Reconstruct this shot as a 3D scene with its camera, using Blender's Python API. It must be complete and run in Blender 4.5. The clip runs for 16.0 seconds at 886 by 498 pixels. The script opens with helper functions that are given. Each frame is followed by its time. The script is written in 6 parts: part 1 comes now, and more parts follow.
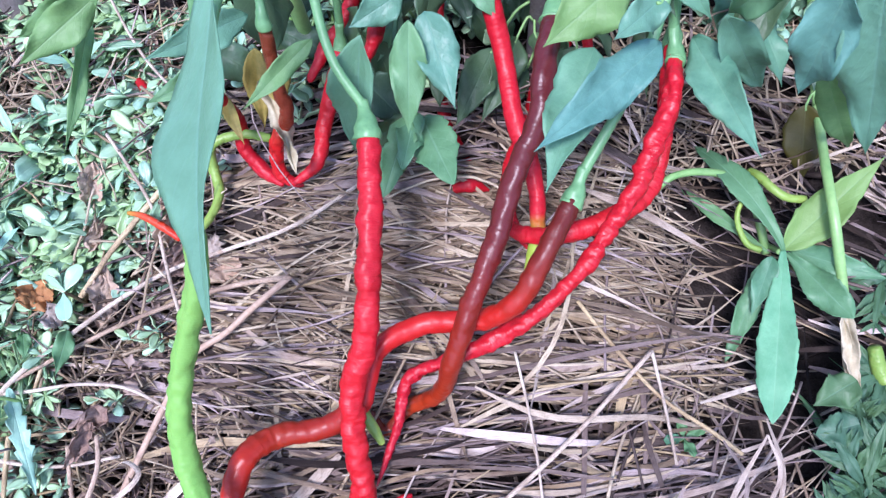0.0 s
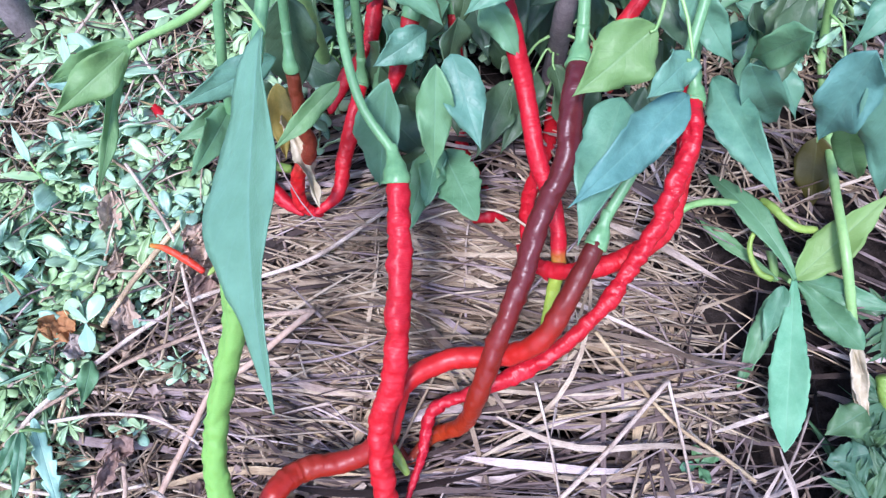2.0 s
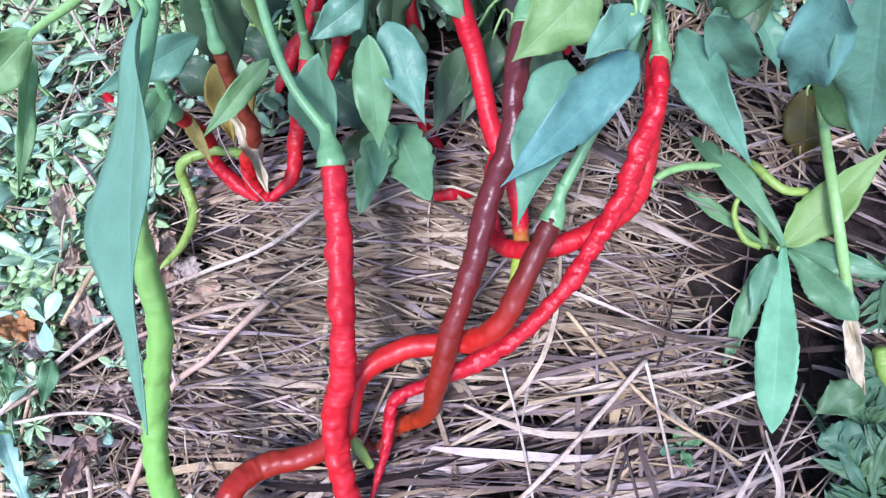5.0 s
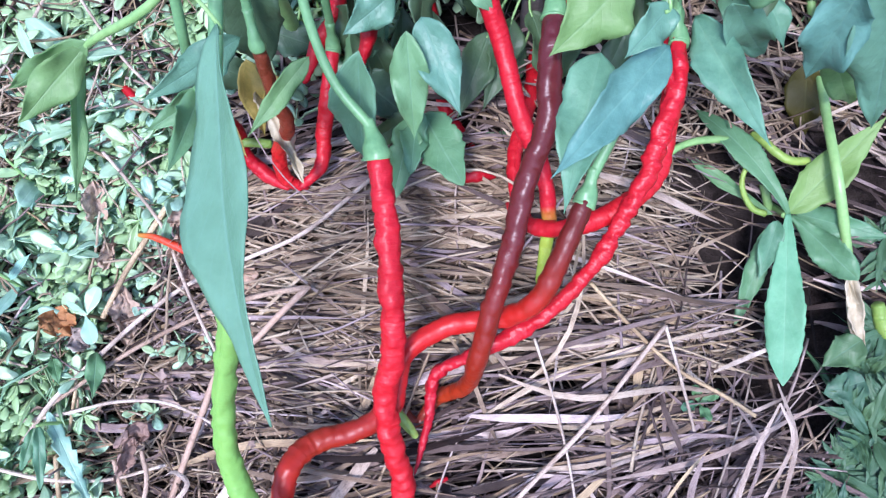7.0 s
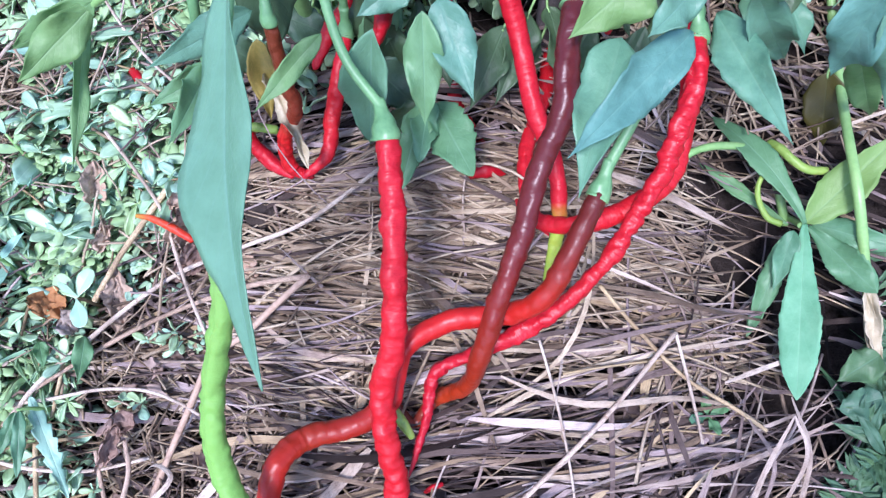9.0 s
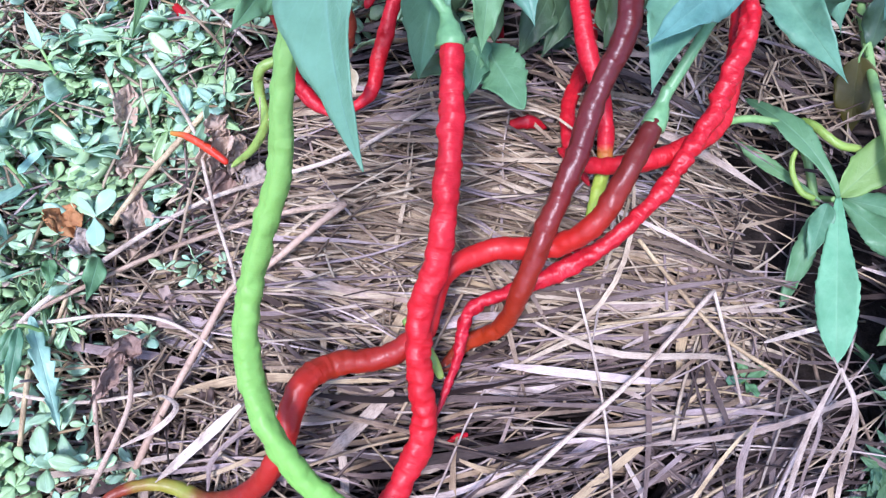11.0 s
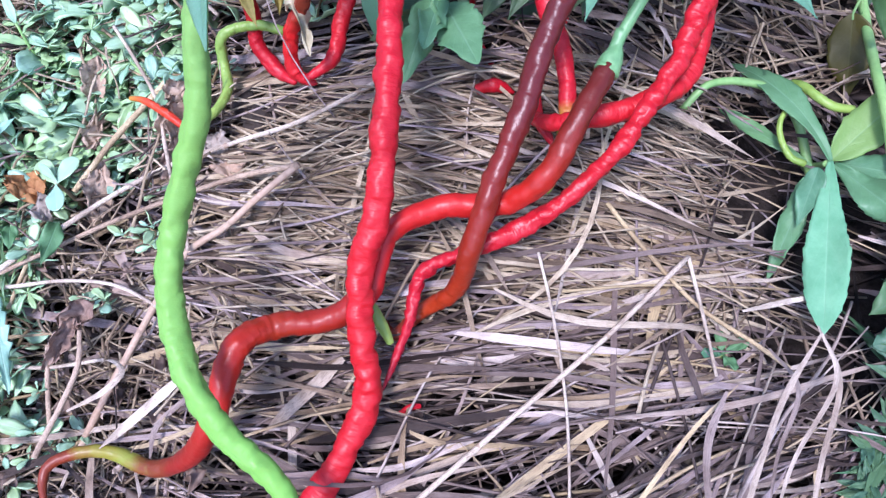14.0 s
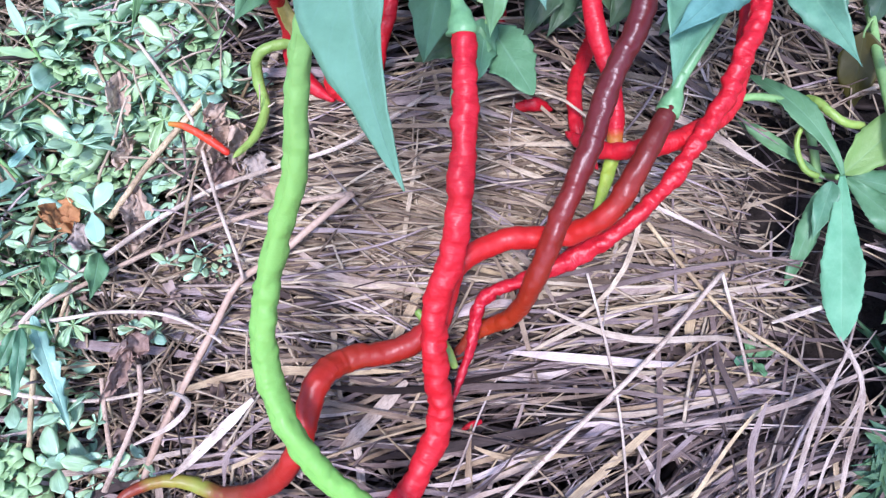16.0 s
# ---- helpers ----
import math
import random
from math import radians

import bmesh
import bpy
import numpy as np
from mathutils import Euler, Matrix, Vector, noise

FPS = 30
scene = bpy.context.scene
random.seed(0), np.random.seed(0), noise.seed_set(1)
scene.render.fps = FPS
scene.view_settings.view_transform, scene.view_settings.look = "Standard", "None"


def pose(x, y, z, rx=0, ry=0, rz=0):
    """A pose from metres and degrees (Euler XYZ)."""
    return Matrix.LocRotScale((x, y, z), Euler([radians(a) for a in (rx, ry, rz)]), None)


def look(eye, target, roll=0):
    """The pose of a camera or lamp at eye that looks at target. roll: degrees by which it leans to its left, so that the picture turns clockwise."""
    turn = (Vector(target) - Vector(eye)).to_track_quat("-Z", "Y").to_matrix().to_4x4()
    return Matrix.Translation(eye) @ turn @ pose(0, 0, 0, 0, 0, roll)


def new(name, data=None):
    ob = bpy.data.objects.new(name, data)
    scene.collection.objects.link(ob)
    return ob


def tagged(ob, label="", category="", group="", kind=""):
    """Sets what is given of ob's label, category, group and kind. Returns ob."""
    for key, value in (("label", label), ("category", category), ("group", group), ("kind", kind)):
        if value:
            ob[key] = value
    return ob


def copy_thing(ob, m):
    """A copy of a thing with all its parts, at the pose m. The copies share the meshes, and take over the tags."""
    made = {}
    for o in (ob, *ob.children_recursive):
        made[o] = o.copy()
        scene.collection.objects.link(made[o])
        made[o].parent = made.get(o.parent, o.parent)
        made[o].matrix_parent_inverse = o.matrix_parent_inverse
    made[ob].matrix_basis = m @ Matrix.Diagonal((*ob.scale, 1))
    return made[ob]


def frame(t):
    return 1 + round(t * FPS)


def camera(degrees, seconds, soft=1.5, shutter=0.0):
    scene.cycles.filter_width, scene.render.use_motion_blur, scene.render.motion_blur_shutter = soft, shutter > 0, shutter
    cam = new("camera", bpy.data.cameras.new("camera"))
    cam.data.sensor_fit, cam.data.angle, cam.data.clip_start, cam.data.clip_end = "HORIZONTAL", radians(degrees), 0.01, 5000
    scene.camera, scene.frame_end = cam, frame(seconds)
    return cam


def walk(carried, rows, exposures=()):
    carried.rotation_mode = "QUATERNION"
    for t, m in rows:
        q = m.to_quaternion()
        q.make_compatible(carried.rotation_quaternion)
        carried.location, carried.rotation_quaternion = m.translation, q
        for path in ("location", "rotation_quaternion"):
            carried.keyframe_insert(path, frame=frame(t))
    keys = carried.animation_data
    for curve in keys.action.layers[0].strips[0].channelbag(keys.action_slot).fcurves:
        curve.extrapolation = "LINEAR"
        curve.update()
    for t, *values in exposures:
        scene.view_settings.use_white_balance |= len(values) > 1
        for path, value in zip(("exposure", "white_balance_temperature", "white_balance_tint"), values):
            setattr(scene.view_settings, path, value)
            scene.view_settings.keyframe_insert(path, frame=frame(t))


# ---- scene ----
cam = camera(67.0, 16.0, 1.3)
PATH = [
    (0, (0.00443, -0.12244, 0.36245), (-0.03331, 0.40992, -0.48323), -6.88),
    (0.5, (-0.02704, -0.14257, 0.35451), (-0.02452, 0.43942, -0.45868), -0.42),
    (1, (-0.11117, -0.14352, 0.36006), (0.00724, 0.42508, -0.45399), 8.95),
    (1.5, (-0.08659, -0.12487, 0.37082), (-0.00097, 0.40482, -0.47304), 5.49),
    (2, (-0.01290, -0.10074, 0.38322), (-0.03263, 0.40778, -0.47760), -5.43),
    (2.5, (0.04613, -0.08512, 0.37746), (-0.05659, 0.39567, -0.49334), -16.66),
    (3, (0.05457, -0.07847, 0.37028), (-0.05720, 0.38390, -0.50934), -18.73),
    (3.5, (0.02915, -0.08849, 0.36643), (-0.04421, 0.38279, -0.51250), -13.55),
    (3.7, (0.02634, -0.09419, 0.36314), (-0.04364, 0.39804, -0.50451), -12.56),
    (6, (0.02567, -0.07520, 0.37727), (-0.04036, 0.34306, -0.52866), -15.79),
    (6.5, (0.01920, -0.07187, 0.38857), (-0.04389, 0.32281, -0.52807), -17.01),
    (7, (-0.00456, -0.08179, 0.39037), (-0.03835, 0.33129, -0.51970), -12.48),
    (7.5, (-0.00802, -0.08510, 0.38521), (-0.03488, 0.33454, -0.52208), -11.14),
    (8, (-0.00063, -0.08440, 0.38223), (-0.03930, 0.33838, -0.52317), -12.38),
    (8.2, (-0.00710, -0.09492, 0.37860), (-0.03329, 0.35333, -0.51492), -10.04),
    (10.3, (-0.01340, -0.09070, 0.36563), (-0.04705, 0.36440, -0.52418), -7.69),
    (10.5, (-0.03226, -0.11747, 0.35374), (-0.03203, 0.38112, -0.51310), -2.88),
    (11, (-0.05142, -0.15198, 0.32885), (-0.02819, 0.39884, -0.50546), 0.27),
    (11.5, (-0.04323, -0.18145, 0.30444), (-0.03054, 0.41505, -0.49808), 0.01),
    (12, (-0.04823, -0.20255, 0.29628), (-0.03656, 0.41678, -0.48876), 0.66),
    (12.5, (-0.06311, -0.20449, 0.28990), (-0.02631, 0.42042, -0.48994), 2.77),
    (13, (-0.04849, -0.20129, 0.28767), (-0.03278, 0.42305, -0.49333), 1.00),
    (13.5, (-0.01087, -0.19558, 0.28356), (-0.04905, 0.42732, -0.49781), -3.44),
    (14, (-0.00575, -0.17222, 0.29603), (-0.05177, 0.41667, -0.51087), -5.23),
    (14.5, (0.00625, -0.14819, 0.30724), (-0.05560, 0.40356, -0.52447), -7.25),
    (15, (-0.00124, -0.14383, 0.30257), (-0.05080, 0.40204, -0.53384), -6.12),
    (15.5, (-0.01624, -0.13622, 0.31806), (-0.03712, 0.38639, -0.53426), -4.45),
    (16, (-0.06673, -0.13679, 0.33349), (-0.01465, 0.36229, -0.53150), 2.02),
]
walk(cam, [(t, look(eye, target, roll)) for t, eye, target, roll in PATH], [(0.0, 1.47, 5780, 27), (16.0, 1.47, 5780, 27)])

# ---- light: open shade under a bright, hazy sky ----
SUN_UP, SUN_TURN = radians(58), radians(200)
world = bpy.data.worlds.new("sky")
scene.world = world
world.use_nodes = True
wn = world.node_tree.nodes
sky = wn.new("ShaderNodeTexSky")
sky.sky_type, sky.sun_disc, sky.sun_elevation, sky.sun_rotation = "NISHITA", False, SUN_UP, SUN_TURN
sky.dust_density, sky.ozone_density = 1.0, 2.0
wn["Background"].inputs["Strength"].default_value = 0.118
world.node_tree.links.new(sky.outputs[0], wn["Background"].inputs["Color"])
sun = new("sun", bpy.data.lights.new("sun", "SUN"))
sun.data.energy, sun.data.angle, sun.data.color = 1.7, radians(14), (1.0, 1.0, 1.0)
sun.matrix_world = look((math.sin(SUN_TURN) * 5 * math.cos(SUN_UP), math.cos(SUN_TURN) * 5 * math.cos(SUN_UP), 5 * math.sin(SUN_UP)), (0, 0, 0))

# ---- materials ----


def material(name):
    m = bpy.data.materials.new(name)
    m.use_nodes = True
    return m, m.node_tree.nodes, m.node_tree.links, m.node_tree.nodes["Principled BSDF"]


def math_node(nt, op, a, b=None, c=None):
    n = nt.nodes.new("ShaderNodeMath")
    n.operation = op
    for k, v in enumerate((a, b, c)):
        if v is None:
            continue
        if isinstance(v, (int, float)):
            n.inputs[k].default_value = v
        else:
            nt.links.new(v, n.inputs[k])
    return n.outputs[0]


def noise_node(nt, scale, detail=4.0, rough=0.55, vec=None):
    n = nt.nodes.new("ShaderNodeTexNoise")
    n.inputs["Scale"].default_value, n.inputs["Detail"].default_value, n.inputs["Roughness"].default_value = scale, detail, rough
    if vec is not None:
        nt.links.new(vec, n.inputs["Vector"])
    return n


def ramp_node(nt, fac, stops):
    n = nt.nodes.new("ShaderNodeValToRGB")
    e = n.color_ramp.elements
    while len(e) < len(stops):
        e.new(0.5)
    for k, (p, c) in enumerate(stops):
        e[k].position, e[k].color = p, (*c, 1)
    nt.links.new(fac, n.inputs["Fac"])
    return n.outputs["Color"]


def mix_node(nt, fac, a, b, mode="MIX"):
    n = nt.nodes.new("ShaderNodeMix")
    n.data_type, n.blend_type = "RGBA", mode
    for key, v in ((0, fac), (6, a), (7, b)):
        if isinstance(v, (int, float)):
            n.inputs[key].default_value = v
        elif isinstance(v, tuple):
            n.inputs[key].default_value = (*v, 1)
        else:
            nt.links.new(v, n.inputs[key])
    return n.outputs[2]


def bump_node(nt, height, strength, dist):
    n = nt.nodes.new("ShaderNodeBump")
    n.inputs["Strength"].default_value, n.inputs["Distance"].default_value = strength, dist
    nt.links.new(height, n.inputs["Height"])
    return n.outputs["Normal"]


def leaf_material(name, dark, light, vein, rough=0.42, translucent=0.25, veins=9.0, spec=0.5, spots=None, grain=1.0):
    """A leaf blade: mottled green, paler midrib and side veins, light shining through."""
    m, nodes, links, bsdf = material(name)
    nt = m.node_tree
    uv = nodes.new("ShaderNodeUVMap")
    sep = nodes.new("ShaderNodeSeparateXYZ")
    links.new(uv.outputs[0], sep.inputs[0])
    across = math_node(nt, "ABSOLUTE", math_node(nt, "SUBTRACT", sep.outputs[0], 0.5))
    rib = math_node(nt, "SUBTRACT", 1.0, math_node(nt, "MULTIPLY", across, 26.0))
    rib = math_node(nt, "MAXIMUM", rib, 0.0)
    wave = math_node(nt, "SINE", math_node(nt, "MULTIPLY", math_node(nt, "SUBTRACT", sep.outputs[1], math_node(nt, "MULTIPLY", across, 0.55)), veins * 6.283))
    side = math_node(nt, "POWER", math_node(nt, "MAXIMUM", wave, 0.0), 14.0)
    lines = math_node(nt, "MAXIMUM", rib, math_node(nt, "MULTIPLY", side, 0.25))
    geo = nodes.new("ShaderNodeTexCoord")
    big = noise_node(nt, 60.0 * grain, 4.0, 0.65)
    links.new(geo.outputs["Object"], big.inputs["Vector"])
    fine = noise_node(nt, 900.0 * grain, 3.0)
    links.new(geo.outputs["Object"], fine.inputs["Vector"])
    info = nodes.new("ShaderNodeObjectInfo")
    mottle = ramp_node(nt, big.outputs["Fac"], [(0.36, (0, 0, 0)), (0.66, (1, 1, 1))])
    col = mix_node(nt, mottle, dark, light)
    col = mix_node(nt, math_node(nt, "MULTIPLY", info.outputs["Random"], 0.65), col, tuple(0.5 * (a + b) * (1.35, 1.12, 0.62)[k] for k, (a, b) in enumerate(zip(dark, light))))
    if spots:
        sp = noise_node(nt, 220.0, 5.0, 0.7)
        links.new(geo.outputs["Object"], sp.inputs["Vector"])
        mask = ramp_node(nt, sp.outputs["Fac"], [(0.58, (0, 0, 0)), (0.68, (1, 1, 1))])
        col = mix_node(nt, mask, col, spots)
    col = mix_node(nt, math_node(nt, "MULTIPLY", lines, 0.40), col, vein)
    links.new(col, bsdf.inputs["Base Color"])
    bsdf.inputs["Specular IOR Level"].default_value = spec
    links.new(math_node(nt, "ADD", rough - 0.1, math_node(nt, "MULTIPLY", fine.outputs["Fac"], 0.2)), bsdf.inputs["Roughness"])
    pucker = noise_node(nt, 170.0 * grain, 2.0, 0.5, geo.outputs["Object"])
    h = math_node(nt, "ADD", math_node(nt, "MULTIPLY", fine.outputs["Fac"], 0.30), math_node(nt, "MULTIPLY", lines, -0.4))
    h = math_node(nt, "ADD", h, math_node(nt, "MULTIPLY", pucker.outputs["Fac"], 1.6))
    links.new(bump_node(nt, h, 0.6, 0.0008 if grain == 1.0 else 0.0003), bsdf.inputs["Normal"])
    tr = nodes.new("ShaderNodeBsdfTranslucent")
    links.new(mix_node(nt, 0.5, col, (0.25, 0.5, 0.08), "MIX"), tr.inputs["Color"])
    mx = nodes.new("ShaderNodeMixShader")
    mx.inputs[0].default_value = translucent
    links.new(bsdf.outputs[0], mx.inputs[1])
    links.new(tr.outputs[0], mx.inputs[2])
    links.new(mx.outputs[0], nodes["Material Output"].inputs["Surface"])
    return m


def pepper_material(name, stops, rough=0.42, crease=1.0, spec=0.40, scars=False):
    """Waxy fruit skin; the ripening colour runs from the calyx (0) to the tip (1)."""
    m, nodes, links, bsdf = material(name)
    nt = m.node_tree
    at = nodes.new("ShaderNodeAttribute")
    at.attribute_name = "ripeness"
    tc = nodes.new("ShaderNodeTexCoord")
    n1 = noise_node(nt, 55.0, 4.0, 0.6, tc.outputs["Object"])
    n2 = noise_node(nt, 420.0, 3.0, 0.6, tc.outputs["Object"])
    uv = nodes.new("ShaderNodeUVMap")
    mp = nodes.new("ShaderNodeMapping")
    mp.inputs["Scale"].default_value = (2.6, 1.25, 1.0)
    links.new(uv.outputs[0], mp.inputs["Vector"])
    n3 = noise_node(nt, 1.0, 3.0, 0.5, mp.outputs[0])
    pos = math_node(nt, "ADD", at.outputs["Fac"], math_node(nt, "MULTIPLY", math_node(nt, "SUBTRACT", n1.outputs["Fac"], 0.5), 0.10))
    col = ramp_node(nt, pos, stops)
    col = mix_node(nt, math_node(nt, "MULTIPLY", n2.outputs["Fac"], 0.22), col, (0.10, 0.004, 0.004) if stops[0][1][0] > stops[0][1][1] else (0.12, 0.30, 0.02))
    if scars:
        n4 = noise_node(nt, 130.0, 4.0, 0.65, tc.outputs["Object"])
        col = mix_node(nt, ramp_node(nt, n4.outputs["Fac"], [(0.66, (0, 0, 0)), (0.72, (0.8, 0.8, 0.8))]), col, (0.62, 0.34, 0.28))
    links.new(col, bsdf.inputs["Base Color"])
    links.new(math_node(nt, "ADD", rough, math_node(nt, "MULTIPLY", n1.outputs["Fac"], 0.12)), bsdf.inputs["Roughness"])
    bsdf.inputs["Subsurface Weight"].default_value = 0.05
    bsdf.inputs["Subsurface Radius"].default_value = (0.004, 0.001, 0.0006)
    bsdf.inputs["Coat Weight"].default_value, bsdf.inputs["Coat Roughness"].default_value = 0.05, 0.2
    bsdf.inputs["Specular IOR Level"].default_value = spec
    h = math_node(nt, "ADD", math_node(nt, "MULTIPLY", n1.outputs["Fac"], 0.35), math_node(nt, "MULTIPLY", n2.outputs["Fac"], 0.12))
    h = math_node(nt, "ADD", h, math_node(nt, "MULTIPLY", n3.outputs["Fac"], crease))
    links.new(bump_node(nt, h, 0.55, 0.0028), bsdf.inputs["Normal"])
    return m


def straw_material(name, stops, per_object):
    m, nodes, links, bsdf = material(name)
    nt = m.node_tree
    if per_object:
        ri = nodes.new("ShaderNodeObjectInfo").outputs["Random"]
    else:
        ri = nodes.new("ShaderNodeNewGeometry").outputs["Random Per Island"]
    uv = nodes.new("ShaderNodeUVMap")
    mp = nodes.new("ShaderNodeMapping")
    mp.inputs["Scale"].default_value = (9.0, 1.2, 1.0)
    links.new(uv.outputs[0], mp.inputs["Vector"])
    sh = nodes.new("ShaderNodeVectorMath")
    sh.operation = "ADD"
    links.new(mp.outputs[0], sh.inputs[0])
    cb = nodes.new("ShaderNodeCombineXYZ")
    links.new(math_node(nt, "MULTIPLY", ri, 91.0), cb.inputs[2])
    links.new(cb.outputs[0], sh.inputs[1])
    streak = noise_node(nt, 3.0, 5.0, 0.65, sh.outputs[0])
    tc = nodes.new("ShaderNodeTexCoord")
    blot = noise_node(nt, 45.0, 4.0, 0.6, tc.outputs["Object"])
    col = ramp_node(nt, ri, stops)
    dirt = ramp_node(nt, streak.outputs["Fac"], [(0.32, (0.30, 0.26, 0.24)), (0.52, (1, 1, 1)), (0.75, (1.2, 1.17, 1.12))])
    col = mix_node(nt, 0.9, col, dirt, "MULTIPLY")
    stain = ramp_node(nt, blot.outputs["Fac"], [(0.38, (0.45, 0.39, 0.36)), (0.56, (1, 1, 1))])
    col = mix_node(nt, 0.7, col, stain, "MULTIPLY")
    links.new(col, bsdf.inputs["Base Color"])
    bsdf.inputs["Roughness"].default_value = 0.62
    bsdf.inputs["Specular IOR Level"].default_value = 0.35
    links.new(bump_node(nt, streak.outputs["Fac"], 0.6, 0.0008), bsdf.inputs["Normal"])
    return m


def plain_material(name, a, b, scale, rough=0.7, bump=0.001, spec=0.3):
    m, nodes, links, bsdf = material(name)
    nt = m.node_tree
    tc = nodes.new("ShaderNodeTexCoord")
    n1 = noise_node(nt, scale, 6.0, 0.65, tc.outputs["Object"])
    n2 = noise_node(nt, scale * 7, 4.0, 0.6, tc.outputs["Object"])
    f = math_node(nt, "ADD", math_node(nt, "MULTIPLY", n1.outputs["Fac"], 0.65), math_node(nt, "MULTIPLY", n2.outputs["Fac"], 0.35))
    links.new(ramp_node(nt, f, [(0.32, a), (0.68, b)]), bsdf.inputs["Base Color"])
    bsdf.inputs["Roughness"].default_value, bsdf.inputs["Specular IOR Level"].default_value = rough, spec
    links.new(bump_node(nt, f, 0.8, bump), bsdf.inputs["Normal"])
    return m


M_SOIL = plain_material("garden_soil", (0.010, 0.0075, 0.0065), (0.062, 0.049, 0.043), 110.0, 0.95, 0.006, 0.15)
STRAW_STOPS = [(0.0, (0.033, 0.022, 0.018)), (0.14, (0.091, 0.064, 0.054)), (0.27, (0.231, 0.173, 0.151)), (0.38, (0.31, 0.243, 0.236)), (0.45, (0.369, 0.27, 0.161)), (0.56, (0.38, 0.308, 0.301)), (0.68, (0.493, 0.399, 0.379)), (0.78, (0.536, 0.412, 0.231)), (0.88, (0.568, 0.476, 0.366)), (1.0, (0.685, 0.576, 0.529))]
M_STRAW_PALE = straw_material("bleached_straw", [(0.0, (0.60, 0.49, 0.38)), (1.0, (0.80, 0.70, 0.57))], True)
M_STRAW_TAN = straw_material("tan_straw", [(0.0, (0.47, 0.345, 0.245)), (1.0, (0.62, 0.475, 0.355))], True)
M_STRAW_BEIGE = straw_material("beige_straw", [(0.0, (0.42, 0.34, 0.265)), (1.0, (0.58, 0.48, 0.385))], True)
M_STRAW_YELLOW = straw_material("yellow_straw", [(0.0, (0.56, 0.43, 0.24)), (1.0, (0.68, 0.55, 0.34))], True)
M_STRAW_GREY = straw_material("grey_straw", [(0.0, (0.32, 0.25, 0.22)), (1.0, (0.52, 0.43, 0.38))], True)
M_STRAW = straw_material("dry_straw", STRAW_STOPS, False)
M_STRAW_CREAM = straw_material("cream_straw", [(0.0, (0.13, 0.092, 0.062)), (0.25, (0.34, 0.255, 0.17)), (0.6, (0.51, 0.405, 0.27)), (1.0, (0.68, 0.575, 0.41))], False)
# dark brown for the bottom straws: shade between straws is put into the colour
M_STRAW_GAP_SHADE = straw_material("gap_shade_straw", [(0.0, (0.012, 0.008, 0.007)), (0.6, (0.048, 0.033, 0.027)), (1.0, (0.13, 0.095, 0.075))], False)
M_STRAW_PIECE = straw_material("dry_straw_piece", STRAW_STOPS[2:], True)
M_STALK = plain_material("dry_stalk", (0.34, 0.22, 0.15), (0.56, 0.42, 0.31), 70.0, 0.6, 0.0008)
M_JOINT = plain_material("stem_joint", (0.24, 0.16, 0.11), (0.44, 0.32, 0.23), 90.0, 0.65, 0.0006)
M_DRY = plain_material("withered_leaf", (0.17, 0.10, 0.075), (0.42, 0.30, 0.24), 65.0, 0.75, 0.0015)
M_DEAD_PINK = plain_material("pinkish_dead_leaf", (0.27, 0.18, 0.12), (0.62, 0.48, 0.36), 70.0, 0.65, 0.0012)
M_LITTER = straw_material("dead_scraps", [(0.0, (0.13, 0.09, 0.07)), (0.5, (0.33, 0.24, 0.19)), (1.0, (0.55, 0.44, 0.37))], False)
M_CREAM = plain_material("bleached_leaf", (0.28, 0.23, 0.13), (0.58, 0.52, 0.37), 60.0, 0.6, 0.0012)
M_RUST = plain_material("rusty_leaf", (0.26, 0.10, 0.03), (0.48, 0.25, 0.10), 90.0, 0.6, 0.001)
M_PALE_SCRAP = plain_material("grey_white_leaf", (0.28, 0.23, 0.19), (0.48, 0.41, 0.35), 90.0, 0.7, 0.001)
M_OLIVE = plain_material("yellowing_leaf", (0.16, 0.15, 0.03), (0.40, 0.30, 0.08), 60.0, 0.55, 0.001)
M_LEAF = leaf_material("pepper_leaf", (0.103, 0.271, 0.175), (0.184, 0.412, 0.259), (0.218, 0.414, 0.265), 0.46, 0.25)
# bluer copy of pepper_leaf: the sky's sheen is painted into its base colour
M_LEAF_BLUE = leaf_material("pepper_leaf_sky_sheen", (0.082, 0.228, 0.188), (0.152, 0.358, 0.290), (0.18, 0.37, 0.28), 0.44, 0.18, 9.0, 0.5)
M_LEAF_PALE = leaf_material("pepper_leaf_underside", (0.155, 0.320, 0.125), (0.240, 0.445, 0.180), (0.30, 0.50, 0.25), 0.5, 0.35)
# darker copy of pepper_leaf: the shade among the leaves is put into its colour
M_LEAF_DARK = leaf_material("pepper_leaf_painted_shade", (0.042, 0.100, 0.064), (0.083, 0.155, 0.088), (0.12, 0.24, 0.12), 0.45, 0.2)
# olive by itself, with the shade it hangs in put into the colour too
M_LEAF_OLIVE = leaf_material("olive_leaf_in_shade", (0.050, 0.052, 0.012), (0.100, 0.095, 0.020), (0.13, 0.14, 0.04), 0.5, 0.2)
M_WEED = leaf_material("broad_weed_leaf", (0.088, 0.245, 0.135), (0.158, 0.355, 0.205), (0.27, 0.49, 0.32), 0.45, 0.28, 7.0)
M_WEED_MINT = leaf_material("mint_green_weed_leaf", (0.155, 0.430, 0.235), (0.240, 0.545, 0.315), (0.34, 0.64, 0.40), 0.58, 0.28, 7.0, 0.3)
M_WEED_PALE = leaf_material("pale_weed_leaf", (0.26, 0.52, 0.41), (0.43, 0.70, 0.56), (0.46, 0.72, 0.58), 0.42, 0.25, 5.0)
